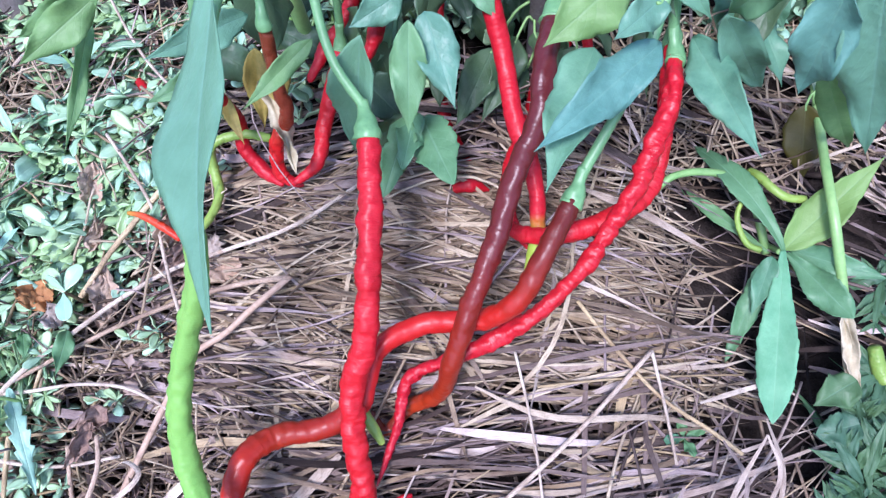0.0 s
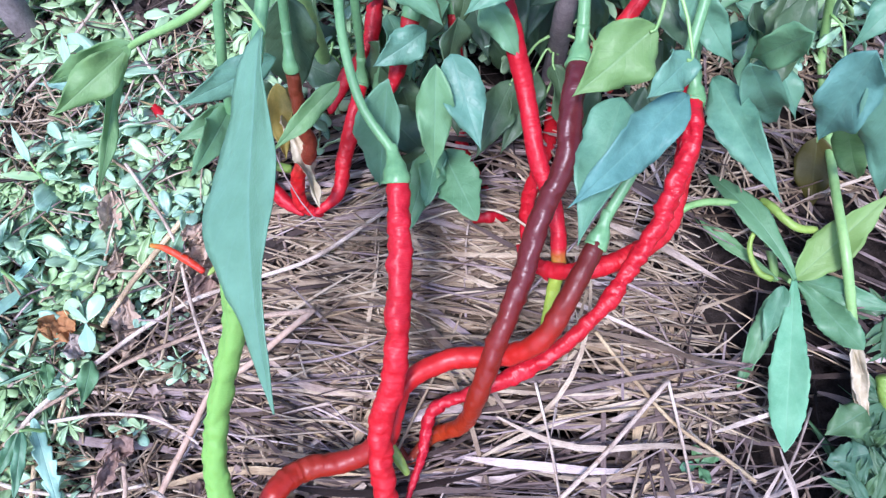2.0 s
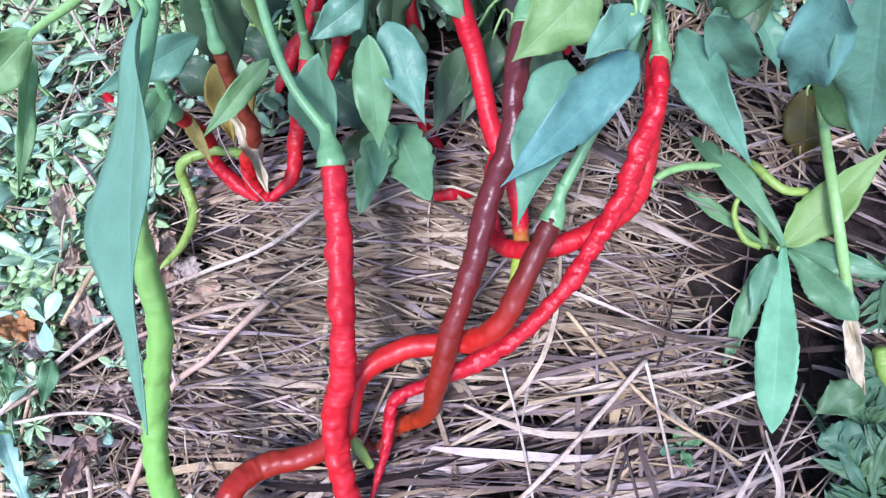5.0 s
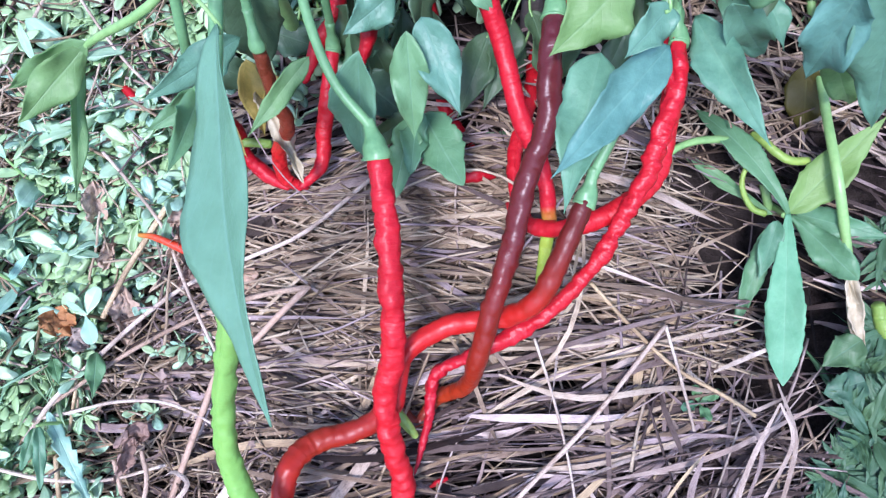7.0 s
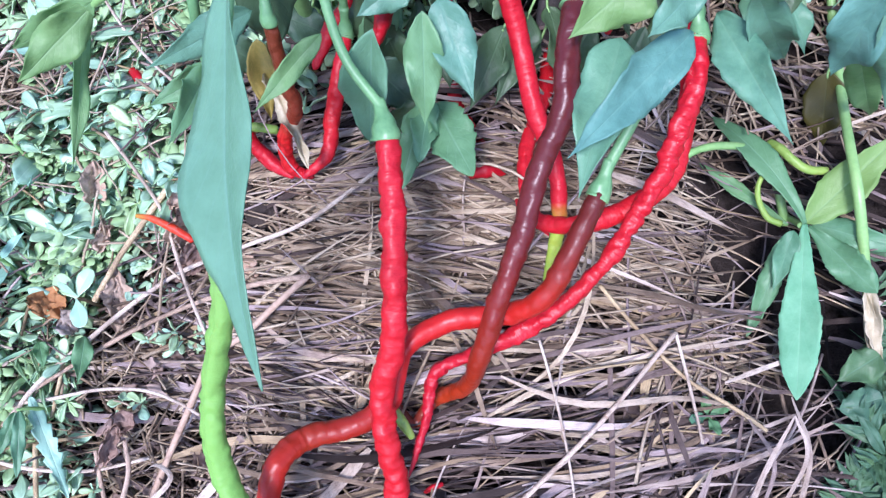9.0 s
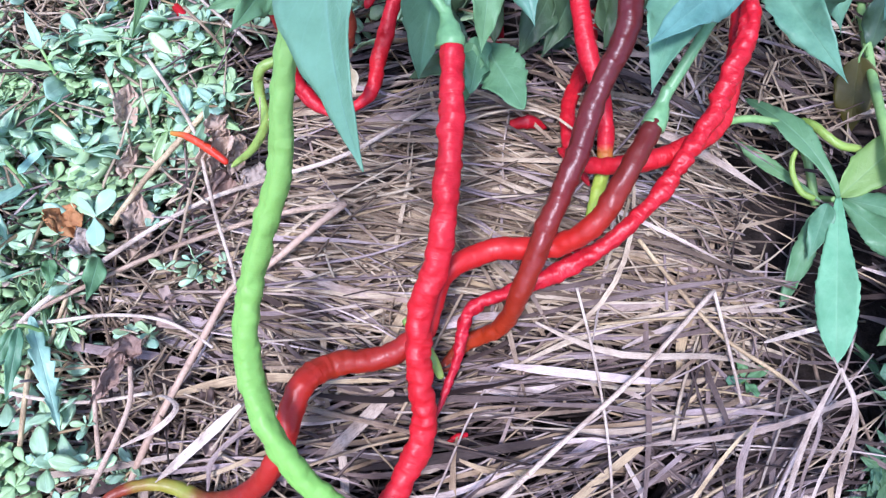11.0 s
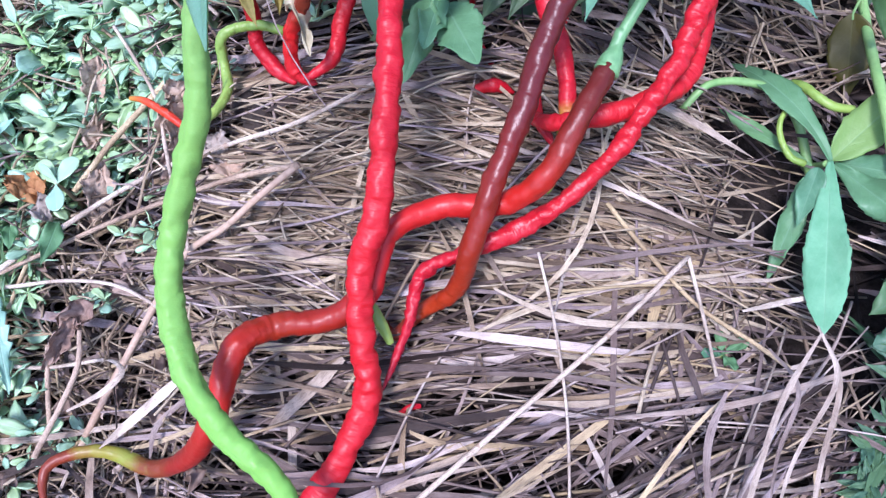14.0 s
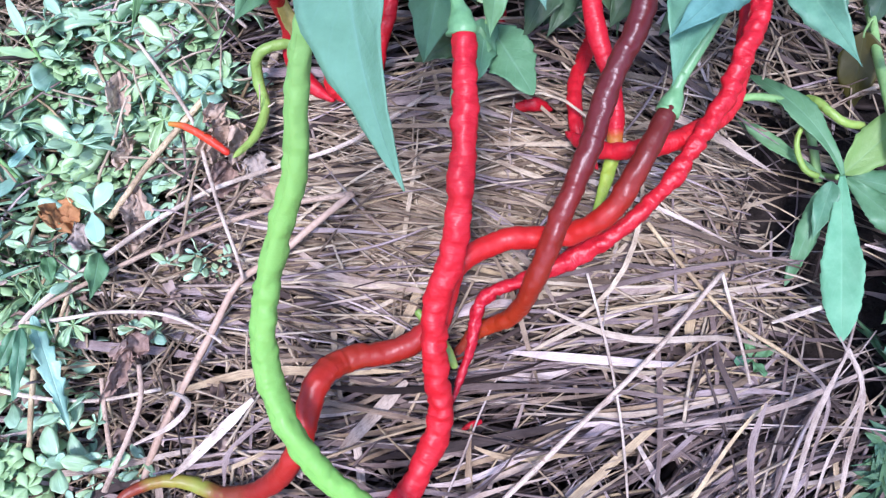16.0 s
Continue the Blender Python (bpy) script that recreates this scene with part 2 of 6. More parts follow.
M_WEED_DEEP = leaf_material("deep_green_weed_leaf", (0.046, 0.125, 0.074), (0.100, 0.220, 0.130), (0.15, 0.30, 0.19), 0.5, 0.22, 7.0)
M_PURSLANE = leaf_material("purslane_leaf", (0.24, 0.47, 0.325), (0.50, 0.75, 0.57), (0.52, 0.75, 0.57), 0.36, 0.18, 3.0, 0.9, None, 0.02)
M_NARROW = leaf_material("narrow_weed_leaf", (0.25, 0.50, 0.30), (0.48, 0.73, 0.48), (0.52, 0.75, 0.50), 0.38, 0.18, 3.0, 0.9, None, 0.02)
M_STEM = plain_material("green_stem", (0.16, 0.34, 0.10), (0.30, 0.50, 0.18), 50.0, 0.4, 0.0004, 0.5)
M_WEED_STEM = plain_material("reddish_stem", (0.22, 0.14, 0.08), (0.36, 0.30, 0.16), 60.0, 0.5, 0.0004)
M_TRUNK = plain_material("grey_brown_stem", (0.10, 0.085, 0.08), (0.28, 0.24, 0.23), 90.0, 0.75, 0.0015)
M_TUBE = plain_material("dark_plastic", (0.015, 0.018, 0.025), (0.04, 0.045, 0.055), 40.0, 0.45, 0.0003, 0.5)
M_STONE = plain_material("grey_clod", (0.018, 0.014, 0.012), (0.085, 0.066, 0.056), 45.0, 0.9, 0.003)
RED, DEEP = (0.53, 0.007, 0.019), (0.46, 0.005, 0.014)
P_RED = pepper_material("red_pepper_skin", [(0.0, RED), (0.5, (0.54, 0.008, 0.014)), (1.0, RED)])
P_SCARRED = pepper_material("scarred_red_pepper_skin", [(0.0, RED), (0.5, (0.50, 0.008, 0.016)), (1.0, (0.46, 0.007, 0.022))], 0.36, 1.2, 0.42, True)
P_DEEP = pepper_material("deep_red_pepper_skin", [(0.0, (0.34, 0.006, 0.008)), (0.35, DEEP), (1.0, RED)])
P_BROWN = pepper_material("brown_pepper_skin", [(0.0, (0.085, 0.013, 0.016)), (0.38, (0.110, 0.012, 0.012)), (0.55, (0.23, 0.015, 0.006)), (0.76, (0.35, 0.032, 0.005)), (0.92, (0.19, 0.030, 0.010)), (1.0, (0.12, 0.022, 0.010))], 0.31, 0.5, 0.42)
P_TURNING = pepper_material("turning_pepper_skin", [(0.0, (0.090, 0.012, 0.009)), (0.06, (0.140, 0.012, 0.006)), (0.10, (0.28, 0.016, 0.006)), (0.15, (0.47, 0.016, 0.009)), (0.36, (0.58, 0.012, 0.014)), (0.42, (0.31, 0.014, 0.007)), (0.50, (0.30, 0.022, 0.005)), (0.59, (0.47, 0.017, 0.008)), (0.70, (0.27, 0.014, 0.010)), (0.755, (0.20, 0.045, 0.014)), (0.785, (0.26, 0.30, 0.04)), (0.825, (0.27, 0.24, 0.03)), (0.855, (0.24, 0.04, 0.012)), (1.0, (0.20, 0.03, 0.015))], 0.36, 0.25)
P_GREEN = pepper_material("green_pepper_skin", [(0.0, (0.19, 0.35, 0.11)), (0.25, (0.185, 0.38, 0.085)), (0.6, (0.19, 0.42, 0.09)), (1.0, (0.18, 0.45, 0.075))], 0.48, 0.5, 0.22)
P_LIME = pepper_material("lime_pepper_skin", [(0.0, (0.18, 0.29, 0.06)), (1.0, (0.29, 0.42, 0.09))], 0.34)


# ---- mesh helpers ----
def ground_z(x, y):
    """The bed's surface: it rises away from the camera and levels off outside."""
    u = 0.42 * math.tanh(y / 0.42)
    v = 0.5 * math.tanh(x / 0.5)
    z = 0.004 + 0.064 * v + 0.324 * u
    for a, b, r, h in ((0.165, 0.035, 0.085, -0.024), (-0.092, 0.062, 0.045, 0.012), (-0.225, 0.10, 0.06, -0.008), (-0.22, -0.035, 0.06, -0.017), (0.165, 0.135, 0.065, -0.024)):
        z += h * math.exp(-((x - a) ** 2 + (y - b) ** 2) / r**2)
    return z


def part(name, me, mat, parent=None, label=""):
    if isinstance(me, bmesh.types.BMesh):
        bm, me = me, bpy.data.meshes.new(name)
        bm.to_mesh(me)
        bm.free()
    if mat and not me.materials:
        me.materials.append(mat)
    ob = new(name, me)
    ob.parent = parent
    if label:
        ob["label"] = label
    return ob


def thing(name, at, label, category, group="", kind=""):
    ob = new(name)
    ob.empty_display_size = 0.01
    ob.location = at
    return tagged(ob, label, category, group, kind)


def mesh(name, verts, faces, uvs=None, smooth=True, attr=None):
    me = bpy.data.meshes.new(name)
    me.from_pydata([tuple(v) for v in verts], [], faces)
    if uvs is not None:
        layer = me.uv_layers.new(name="UVMap")
        loops = np.empty(len(me.loops), dtype=np.int32)
        me.loops.foreach_get("vertex_index", loops)
        layer.data.foreach_set("uv", np.asarray(uvs, dtype=np.float32)[loops].ravel())
    if attr is not None:
        a = me.attributes.new(attr[0], "FLOAT", "POINT")
        a.data.foreach_set("value", np.asarray(attr[1], dtype=np.float32))
    if smooth:
        me.shade_smooth()
    me.update()
    return me


def spline(points, n):
    """A smooth line of n points through the given ones."""
    p = [Vector(q) for q in points]
    p = [2 * p[0] - p[1], *p, 2 * p[-1] - p[-2]]
    out, m = [], len(p) - 3
    for k in range(n):
        u = k / (n - 1) * m
        i = min(int(u), m - 1)
        s = u - i
        a, b, c, d = p[i : i + 4]
        out.append(0.5 * (2 * b + (c - a) * s + (2 * a - 5 * b + 4 * c - d) * s * s + (3 * b - a - 3 * c + d) * s**3))
    return out


def lerp_list(values, u):
    x = u * (len(values) - 1)
    i = min(int(x), len(values) - 2)
    return values[i] + (values[i + 1] - values[i]) * (x - i)


def tube(name, points, radii, rings=24, sides=10, wrinkle=0.0, seed=0, rounded=True, origin=(0, 0, 0)):
    """A bent, tapered tube with rounded ends; wrinkle: depth of its dents and swellings, as a share of the radius."""
    line = spline(points, rings)
    o = Vector(origin)
    verts, faces, uvs, ripe = [], [], [], []
    side, run = None, 0.0
    for k, c in enumerate(line):
        run += (c - line[max(k - 1, 0)]).length / 0.0062
        t = (line[min(k + 1, rings - 1)] - line[max(k - 1, 0)]).normalized()
        if side is None:
            side = t.orthogonal().normalized()
        side = (side - t * side.dot(t)).normalized()
        up = t.cross(side)
        u = k / (rings - 1)
        r = lerp_list(radii, u)
        if rounded:
            e = 0.05
            if u > 1 - e:
                r *= math.sqrt(max(0.02, 1 - ((u - 1 + e) / e) ** 2))
            if u < 0.5 / rings:
                r *= 0.75
        for j in range(sides):
            a = 2 * math.pi * j / sides
            rr = r
            if wrinkle:
                q = Vector((math.cos(a) * 0.9 + seed * 3.7, math.sin(a) * 0.9, run * 0.8))
                ring = noise.noise(Vector((seed * 1.3 + 0.45 * math.cos(a), 0.45 * math.sin(a), run * (1.15 + 0.2 * math.sin(run * 0.21 + seed)))))
                lump = noise.noise(Vector((seed * 2.1 + 0.25 * math.cos(a), 0.25 * math.sin(a), run * 0.62)))
                rope = math.sin(2 * a + run * 0.55 + 2.0 * noise.noise(Vector((seed, 0, run * 0.2))))
                groove = (1 - abs(noise.noise(Vector((seed * 4.3 + 0.55 * math.cos(a), 0.55 * math.sin(a), run * 0.85))))) ** 7
                rr *= 1 - 0.85 * wrinkle * groove + wrinkle * (0.5 * lump + 0.85 * ring + 0.22 * rope + 0.75 * noise.noise(q) + 0.55 * noise.noise(q * 2.2 + Vector((5, 1, 2))))
            verts.append(c + side * (rr * math.cos(a)) + up * (rr * math.sin(a)) - o)
            uvs.append((j / sides, run))
            ripe.append(u)
    for k in range(rings - 1):
        for j in range(sides):
            b, d = k * sides + j, k * sides + (j + 1) % sides
            faces.append((b, d, d + sides, b + sides))
    faces.append(tuple(reversed(range(sides))))
    faces.append(tuple(range((rings - 1) * sides, rings * sides)))
    return mesh(name, verts, faces, uvs, True, ("ripeness", ripe))


def outline(kind, v):
    """Half width of a leaf, as a share of its greatest, at v from base to tip."""
    if kind == "lance":
        return 4.12 * max(v, 1e-4) ** 0.80 * max(1 - v, 0.0) ** 1.32
    if kind == "ovate":
        return 4.05 * max(v, 1e-4) ** 0.76 * max(1 - v, 0.0) ** 1.34 * (1 - 0.25 * v**6)
    if kind == "spoon":
        return (0.10 + 0.90 * math.sin(min(1.0, v / 0.62) * math.pi / 2) ** 1.6) * (1 if v < 0.62 else math.sqrt(max(0.0, 1 - ((v - 0.62) / 0.385) ** 2)))
    if kind == "oblong":
        return (0.12 + 0.88 * min(1, (v / 0.45) ** 1.3)) * (1 if v < 0.72 else math.sqrt(max(0, 1 - ((v - 0.72) / 0.28) ** 2)))
    if kind == "toothed":
        w = 0.12 + 0.88 * min(1.0, v / 0.55) ** 0.95 if v < 0.55 else max(0.0, 1 - ((v - 0.55) / 0.455) ** 3.0)
        return w * (1 - 0.07 * ((v * 13.0) % 1.0))
    if kind == "saw":
        return max(0.0, math.sin(math.pi * v**0.75)) ** 0.8 * (1 - 0.42 * ((v * 7.0) % 1.0))
    if kind == "jagged":
        w = max(0.0, math.sin(math.pi * v**0.7)) ** 0.7
        return w * (0.78 + 0.22 * abs(math.sin(v * 8.0 + 0.4)) ** 0.7 - 0.05 * ((v * 14) % 1.0))
    return 1.0 - v


def leaf_mesh(name, length, width, kind="lance", fold=0.25, droop=0.15, wave=0.06, twist=0.0, seed=0, nu=8, nv=20, thick=0.0004, ragged=0.12, bow=0.0):
    """A blade along +y from its base, facing +z, folded along the midrib, drooping, bowed sideways and waved; a closed shell."""
    top, uvs = [], []
    for k in range(nv + 1):
        v = k / nv
        half = max(outline(kind, v), 0.008) * width / 2 * (1 + 0.8 * ragged * noise.noise(Vector((v * 7, seed * 2.3, 0.5))))
        for j in range(nu + 1):
            s = 2 * j / nu - 1
            x = s * half * (1 + ragged * noise.noise(Vector((v * 16, s * 0.8, seed * 3.1))) * abs(s))
            z = fold * abs(x) - droop * length * v * v
            z += 2 * wave * half * (math.sin(v * 11 + seed + s) * s * s * 1.6 + noise.noise(Vector((s * 1.3, v * 4, seed * 5.1))) * abs(s))
            z += wave * width * 0.6 * noise.noise(Vector((v * 3, seed * 1.7, 2.0)))
            y = v * length * (1 - 0.25 * droop * v)
            a = twist * v
            x += 4 * bow * length * v * (1 - v)
            top.append(Vector((x * math.cos(a) - z * math.sin(a) * 0.4, y, z + x * math.sin(a))))
            uvs.append((j / nu, v))
    n = len(top)
    verts = top + [p - Vector((0, 0, thick)) for p in top]
    faces = []
    for k in range(nv):
        for j in range(nu):
            a = k * (nu + 1) + j
            faces.append((a, a + 1, a + nu + 2, a + nu + 1))
            faces.append((n + a, n + a + nu + 1, n + a + nu + 2, n + a + 1))
    rim = [k * (nu + 1) for k in range(nv + 1)] + [nv * (nu + 1) + j for j in range(1, nu + 1)] + [k * (nu + 1) + nu for k in range(nv - 1, -1, -1)] + list(range(nu - 1, 0, -1))
    for a, b in zip(rim, rim[1:] + rim[:1]):
        faces.append((a, b, b + n, a + n))
    return mesh(name, verts, faces, uvs + uvs)


def aim(base, tip, face):
    """The pose of a blade: +y from base to tip, +z turned towards face."""
    y = (Vector(tip) - Vector(base)).normalized()
    z = Vector(face) - y * Vector(face).dot(y)
    z = z.normalized() if z.length > 1e-4 else y.orthogonal().normalized()
    x = y.cross(z)
    return Matrix.Translation(base) @ Matrix((x, y, z)).transposed().to_4x4()


# about the mean camera position; blades face it by default to fit the view
VIEW_POINT = Vector((-0.02, -0.14, 0.33))


def leaf(parent, base, tip, width, mat, kind="lance", face=None, fold=0.25, droop=0.12, wave=0.15, twist=0.12, label="", name="leaf", ragged=0.12, bow=0.0):
    base, tip = Vector(base), Vector(tip)
    if kind == "ovate":
        width *= 0.88
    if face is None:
        face = VIEW_POINT - (base + tip) / 2
    seed = len(bpy.data.objects)
    me = leaf_mesh(name, (tip - base).length * 1.02, width, kind, fold, droop, wave, twist, seed % 17, 10, 64 if kind in ("toothed", "jagged", "saw") else 24, ragged=0.04 if kind == "toothed" else ragged, bow=bow)
    up = Vector(face).normalized() * (droop * (tip - base).length)
    ob = part(name, me, mat, parent, label)
    at = parent.location if parent else Vector()
    ob.matrix_basis = Matrix.Translation(-at) @ aim(base, tip + up, face)
    return ob


# ---- ground ----
def spread(near, far, n_near, n_far):
    inner = [near * (2 * k / n_near - 1) for k in range(n_near + 1)]
    outer = [near * (far / near) ** ((k + 1) / n_far) for k in range(n_far)]
    return [-v for v in reversed(outer)] + inner + outer


gx, gy = spread(0.6, 60, 110, 14), spread(0.6, 60, 110, 14)
gv = []
for yy in gy:
    for xx in gx:
        bumpy = 0.010 * noise.noise(Vector((xx * 11, yy * 11, 3))) + 0.005 * noise.noise(Vector((xx * 40, yy * 40, 9)))
        under = 0.010 + 0.008 * min(1.0, max(0.0, (xx + 0.20) / 0.05)) if abs(xx) < 0.6 and -0.4 < yy < 0.5 else 0.0
        gv.append((xx, yy, ground_z(xx, yy) - 0.020 - under + bumpy))
gn = len(gx)
gf = [(r * gn + c, r * gn + c + 1, (r + 1) * gn + c + 1, (r + 1) * gn + c) for r in range(len(gy) - 1) for c in range(gn - 1)]
ground = part("ground", mesh("ground", gv, gf), M_SOIL)
tagged(ground, "dark crumbly garden soil of a planting bed", "soil", kind="structure")


# ---- peppers ----
def pepper(points, radii, mat, label, wrinkle=0.12, rings=70, sides=16, stalk=None, stalk_r=0.0026, cap=True, seed=1):
    base = points[0]
    root = thing("chili_pepper", base, label, "chili pepper", "long chili peppers")
    part("body", tube("pepper_body", points, radii, int(rings * 2.3), sides + 6, wrinkle * 1.35, seed, True, base), mat, root)
    if stalk:
        o = Vector(base)
        if cap:
            d = (Vector(stalk[1]) - Vector(stalk[0])).normalized()
            inn = (Vector(points[1]) - o).normalized()
            r = radii[0]
            part("calyx", tube("calyx", [o + inn * 0.0040, o + inn * 0.0015, o + d * 0.003, o + d * 0.008, o + d * 0.015], [r * 1.20, r * 1.20, r * 1.00, r * 0.60, stalk_r * 1.10], 16, 14, 0.14, seed, False, base), M_CALYX, root, "green calyx")
        part("pedicel", tube("pedicel", stalk, [stalk_r * 1.1, stalk_r * 0.95, stalk_r], 18, 10, 0.05, seed, False, base), M_CALYX, root, "pale green stalk")
    return root


M_CALYX = plain_material("pepper_stalk", (0.09, 0.24, 0.10), (0.18, 0.38, 0.16), 60.0, 0.4, 0.0004, 0.5)

pepper([(-0.0383, 0.0875, 0.1346), (-0.0389, 0.0601, 0.1177), (-0.0422, 0.0339, 0.0989), (-0.0467, 0.0116, 0.0763), (-0.0555, -0.0070, 0.0545), (-0.0573, -0.0254, 0.0359), (-0.0559, -0.0474, 0.0136), (-0.0691, -0.0696, -0.0047), (-0.0874, -0.0892, -0.0190), (-0.1165, -0.0992, -0.0292), (-0.1364, -0.0988, -0.0313)],
       [0.0058, 0.0061, 0.00616, 0.00638, 0.00649, 0.00649, 0.00638, 0.00638, 0.00638, 0.00594, 0.00264], P_RED, "long wrinkled red chili pepper hanging down to the straw", 0.135, 90, 18,
       [(-0.0383, 0.0875, 0.1346), (-0.0400, 0.0988, 0.1380), (-0.0532, 0.1179, 0.1508), (-0.0587, 0.1398, 0.1742), (-0.0561, 0.1587, 0.2065)], 0.0024, True, 1)
pepper([(-0.0936, 0.0476, 0.1865), (-0.1025, 0.0350, 0.1579), (-0.1077, 0.0178, 0.1294), (-0.1194, -0.0018, 0.1039), (-0.1267, -0.0220, 0.0835), (-0.1264, -0.0411, 0.0664), (-0.1183, -0.0603, 0.0569), (-0.1050, -0.0768, 0.0446), (-0.0865, -0.0913, 0.0313), (-0.0749, -0.1108, 0.0141), (-0.0646, -0.1324, -0.0043)],
       [0.00398, 0.00456, 0.00491, 0.00526, 0.0055, 0.00562, 0.0055, 0.00526, 0.0048, 0.00409, 0.00234], P_GREEN, "long smooth unripe light green chili pepper", 0.125, 80, 18,
       [(-0.0936, 0.0476, 0.1865), (-0.0905, 0.0542, 0.1969), (-0.0842, 0.0738, 0.2062), (-0.0823, 0.1054, 0.2108), (-0.0740, 0.1393, 0.2347)], 0.0028, True, 2)
pepper([(0.0509, 0.1358, 0.1525), (0.0448, 0.1130, 0.1458), (0.0407, 0.0912, 0.1328), (0.0275, 0.0715, 0.1131), (0.0166, 0.0469, 0.0932), (0.0032, 0.0242, 0.0733), (-0.0069, 0.0065, 0.0514), (-0.0150, 0.0002, 0.0258), (-0.0333, -0.0005, 0.0081), (-0.0458, -0.0117, 0.0053), (-0.0543, -0.0001, 0.0063)],
       [0.0056, 0.0056, 0.0055, 0.0055, 0.0054, 0.0054, 0.0052, 0.0048, 0.0042, 0.0030, 0.0018], P_BROWN, "glossy dark brown half-ripe chili pepper", 0.095, 90, 16,
       [(0.0509, 0.1358, 0.1525), (0.0535, 0.1480, 0.1616), (0.0552, 0.1657, 0.1817), (0.0607, 0.1818, 0.2038)], 0.0032, True, 3)
pepper([(0.1139, 0.1347, 0.1219), (0.1087, 0.1131, 0.1176), (0.0994, 0.0946, 0.1066), (0.0901, 0.0775, 0.0952), (0.0758, 0.0611, 0.0838), (0.0600, 0.0433, 0.0719), (0.0393, 0.0291, 0.0587), (0.0166, 0.0203, 0.0468), (-0.0099, 0.0131, 0.0389), (-0.0308, 0.0073, 0.0302), (-0.0386, -0.0140, 0.0161), (-0.0512, -0.0403, 0.0015)],
       [0.0044, 0.0050, 0.0053, 0.0051, 0.0048, 0.0045, 0.0042, 0.0046, 0.0041, 0.0036, 0.0027, 0.0014], P_SCARRED, "shrivelled long red chili pepper with scarred skin", 0.20, 100, 16,
       [(0.1139, 0.1347, 0.1219), (0.1129, 0.1445, 0.1317), (0.1079, 0.1501, 0.1619), (0.1062, 0.1685, 0.1907)], 0.0026, True, 4)
pepper([(0.0552, 0.0628, 0.1059), (0.0402, 0.0406, 0.0944), (0.0259, 0.0257, 0.0751), (0.0068, 0.0250, 0.0595), (-0.0195, 0.0250, 0.0587), (-0.0441, 0.0138, 0.0550), (-0.0547, -0.0067, 0.0388), (-0.0742, -0.0152, 0.0281), (-0.0992, -0.0198, 0.0305), (-0.1121, -0.0334, 0.0363), (-0.1217, -0.0573, 0.0214), (-0.1382, -0.0676, -0.0023), (-0.1633, -0.0680, -0.0202), (-0.1901, -0.0591, -0.0201), (-0.2116, -0.0638, -0.0177), (-0.2173, -0.0739, -0.0211), (-0.2154, -0.0880, -0.0332)],
       [0.00489, 0.0052, 0.00541, 0.00562, 0.00562, 0.00551, 0.00562, 0.00603, 0.00624, 0.00624, 0.00582, 0.0052, 0.00416, 0.00343, 0.00281, 0.00218, 0.00125], P_TURNING, "very long snaking chili pepper turning from brown to red", 0.080, 120, 16,
       [(0.0552, 0.0628, 0.1059), (0.0588, 0.0701, 0.1122), (0.0704, 0.0838, 0.1255), (0.0900, 0.1090, 0.1480), (0.1040, 0.1400, 0.1800), (0.1090, 0.1560, 0.2000)], 0.0027, True, 5)
pepper([(0.1165, 0.1504, 0.1188), (0.1100, 0.1165, 0.1000), (0.1004, 0.0858, 0.0812), (0.0761, 0.0680, 0.0779), (0.0502, 0.0631, 0.0744), (0.0321, 0.0733, 0.0631), (0.0217, 0.0943, 0.0526)],
       [0.0044, 0.0050, 0.0055, 0.0056, 0.0052, 0.0045, 0.0022], P_RED, "red chili pepper bent sideways over the straw", 0.12, 60, 16,
       [(0.1165, 0.1513, 0.1200), (0.1160, 0.1571, 0.1367), (0.1124, 0.1598, 0.1680), (0.1102, 0.1755, 0.1910)], 0.0026, True, 6)
pepper([(0.0169, 0.1905, 0.1610), (0.0217, 0.1691, 0.1463), (0.0289, 0.1455, 0.1190), (0.0326, 0.1178, 0.1015), (0.0404, 0.0981, 0.0854), (0.0421, 0.0776, 0.0685), (0.0379, 0.0614, 0.0514), (0.0319, 0.0483, 0.0380)],
       [0.0050, 0.0053, 0.0052, 0.0050, 0.0047, 0.0042, 0.0034, 0.0018], pepper_material("red_pepper_green_tip", [(0.0, RED), (0.70, RED), (0.755, (0.42, 0.24, 0.03)), (0.80, (0.33, 0.46, 0.05)), (1.0, (0.30, 0.48, 0.06))]), "bright red chili pepper with a greenish tip", 0.07, 60, 16,
       [(0.0169, 0.1915, 0.1620), (0.0161, 0.2101, 0.1689), (0.0240, 0.2139, 0.1986)], 0.0026, True, 7)
pepper([(0.1084, 0.2524, 0.1068), (0.1005, 0.2519, 0.0770), (0.0793, 0.2257, 0.0618), (0.0571, 0.1920, 0.0600), (0.0457, 0.1566, 0.0586), (0.0316, 0.1233, 0.0570), (0.0287, 0.0945, 0.0523), (0.0377, 0.0741, 0.0441)],
       [0.0040, 0.0046, 0.0048, 0.0048, 0.0047, 0.0045, 0.0040, 0.0018], P_RED, "slim red chili pepper leaning behind the others", 0.09, 60, 14,
       [(0.1084, 0.2534, 0.1078), (0.1105, 0.2577, 0.1265), (0.1037, 0.2627, 0.1550)], 0.0024, True, 8)
pepper([(-0.1269, 0.1419, 0.1147), (-0.1234, 0.1485, 0.0853), (-0.1251, 0.1451, 0.0648), (-0.1162, 0.1363, 0.0535), (-0.1029, 0.1253, 0.0506)],
       [0.0038, 0.0042, 0.0044, 0.0044, 0.0020], P_DEEP, "dark red curved chili pepper at the back", 0.10, 44, 14,
       [(-0.1268, 0.1419, 0.1157), (-0.1255, 0.1439, 0.1276), (-0.1205, 0.1471, 0.1553), (-0.1127, 0.1560, 0.1889)], 0.0026, True, 9)
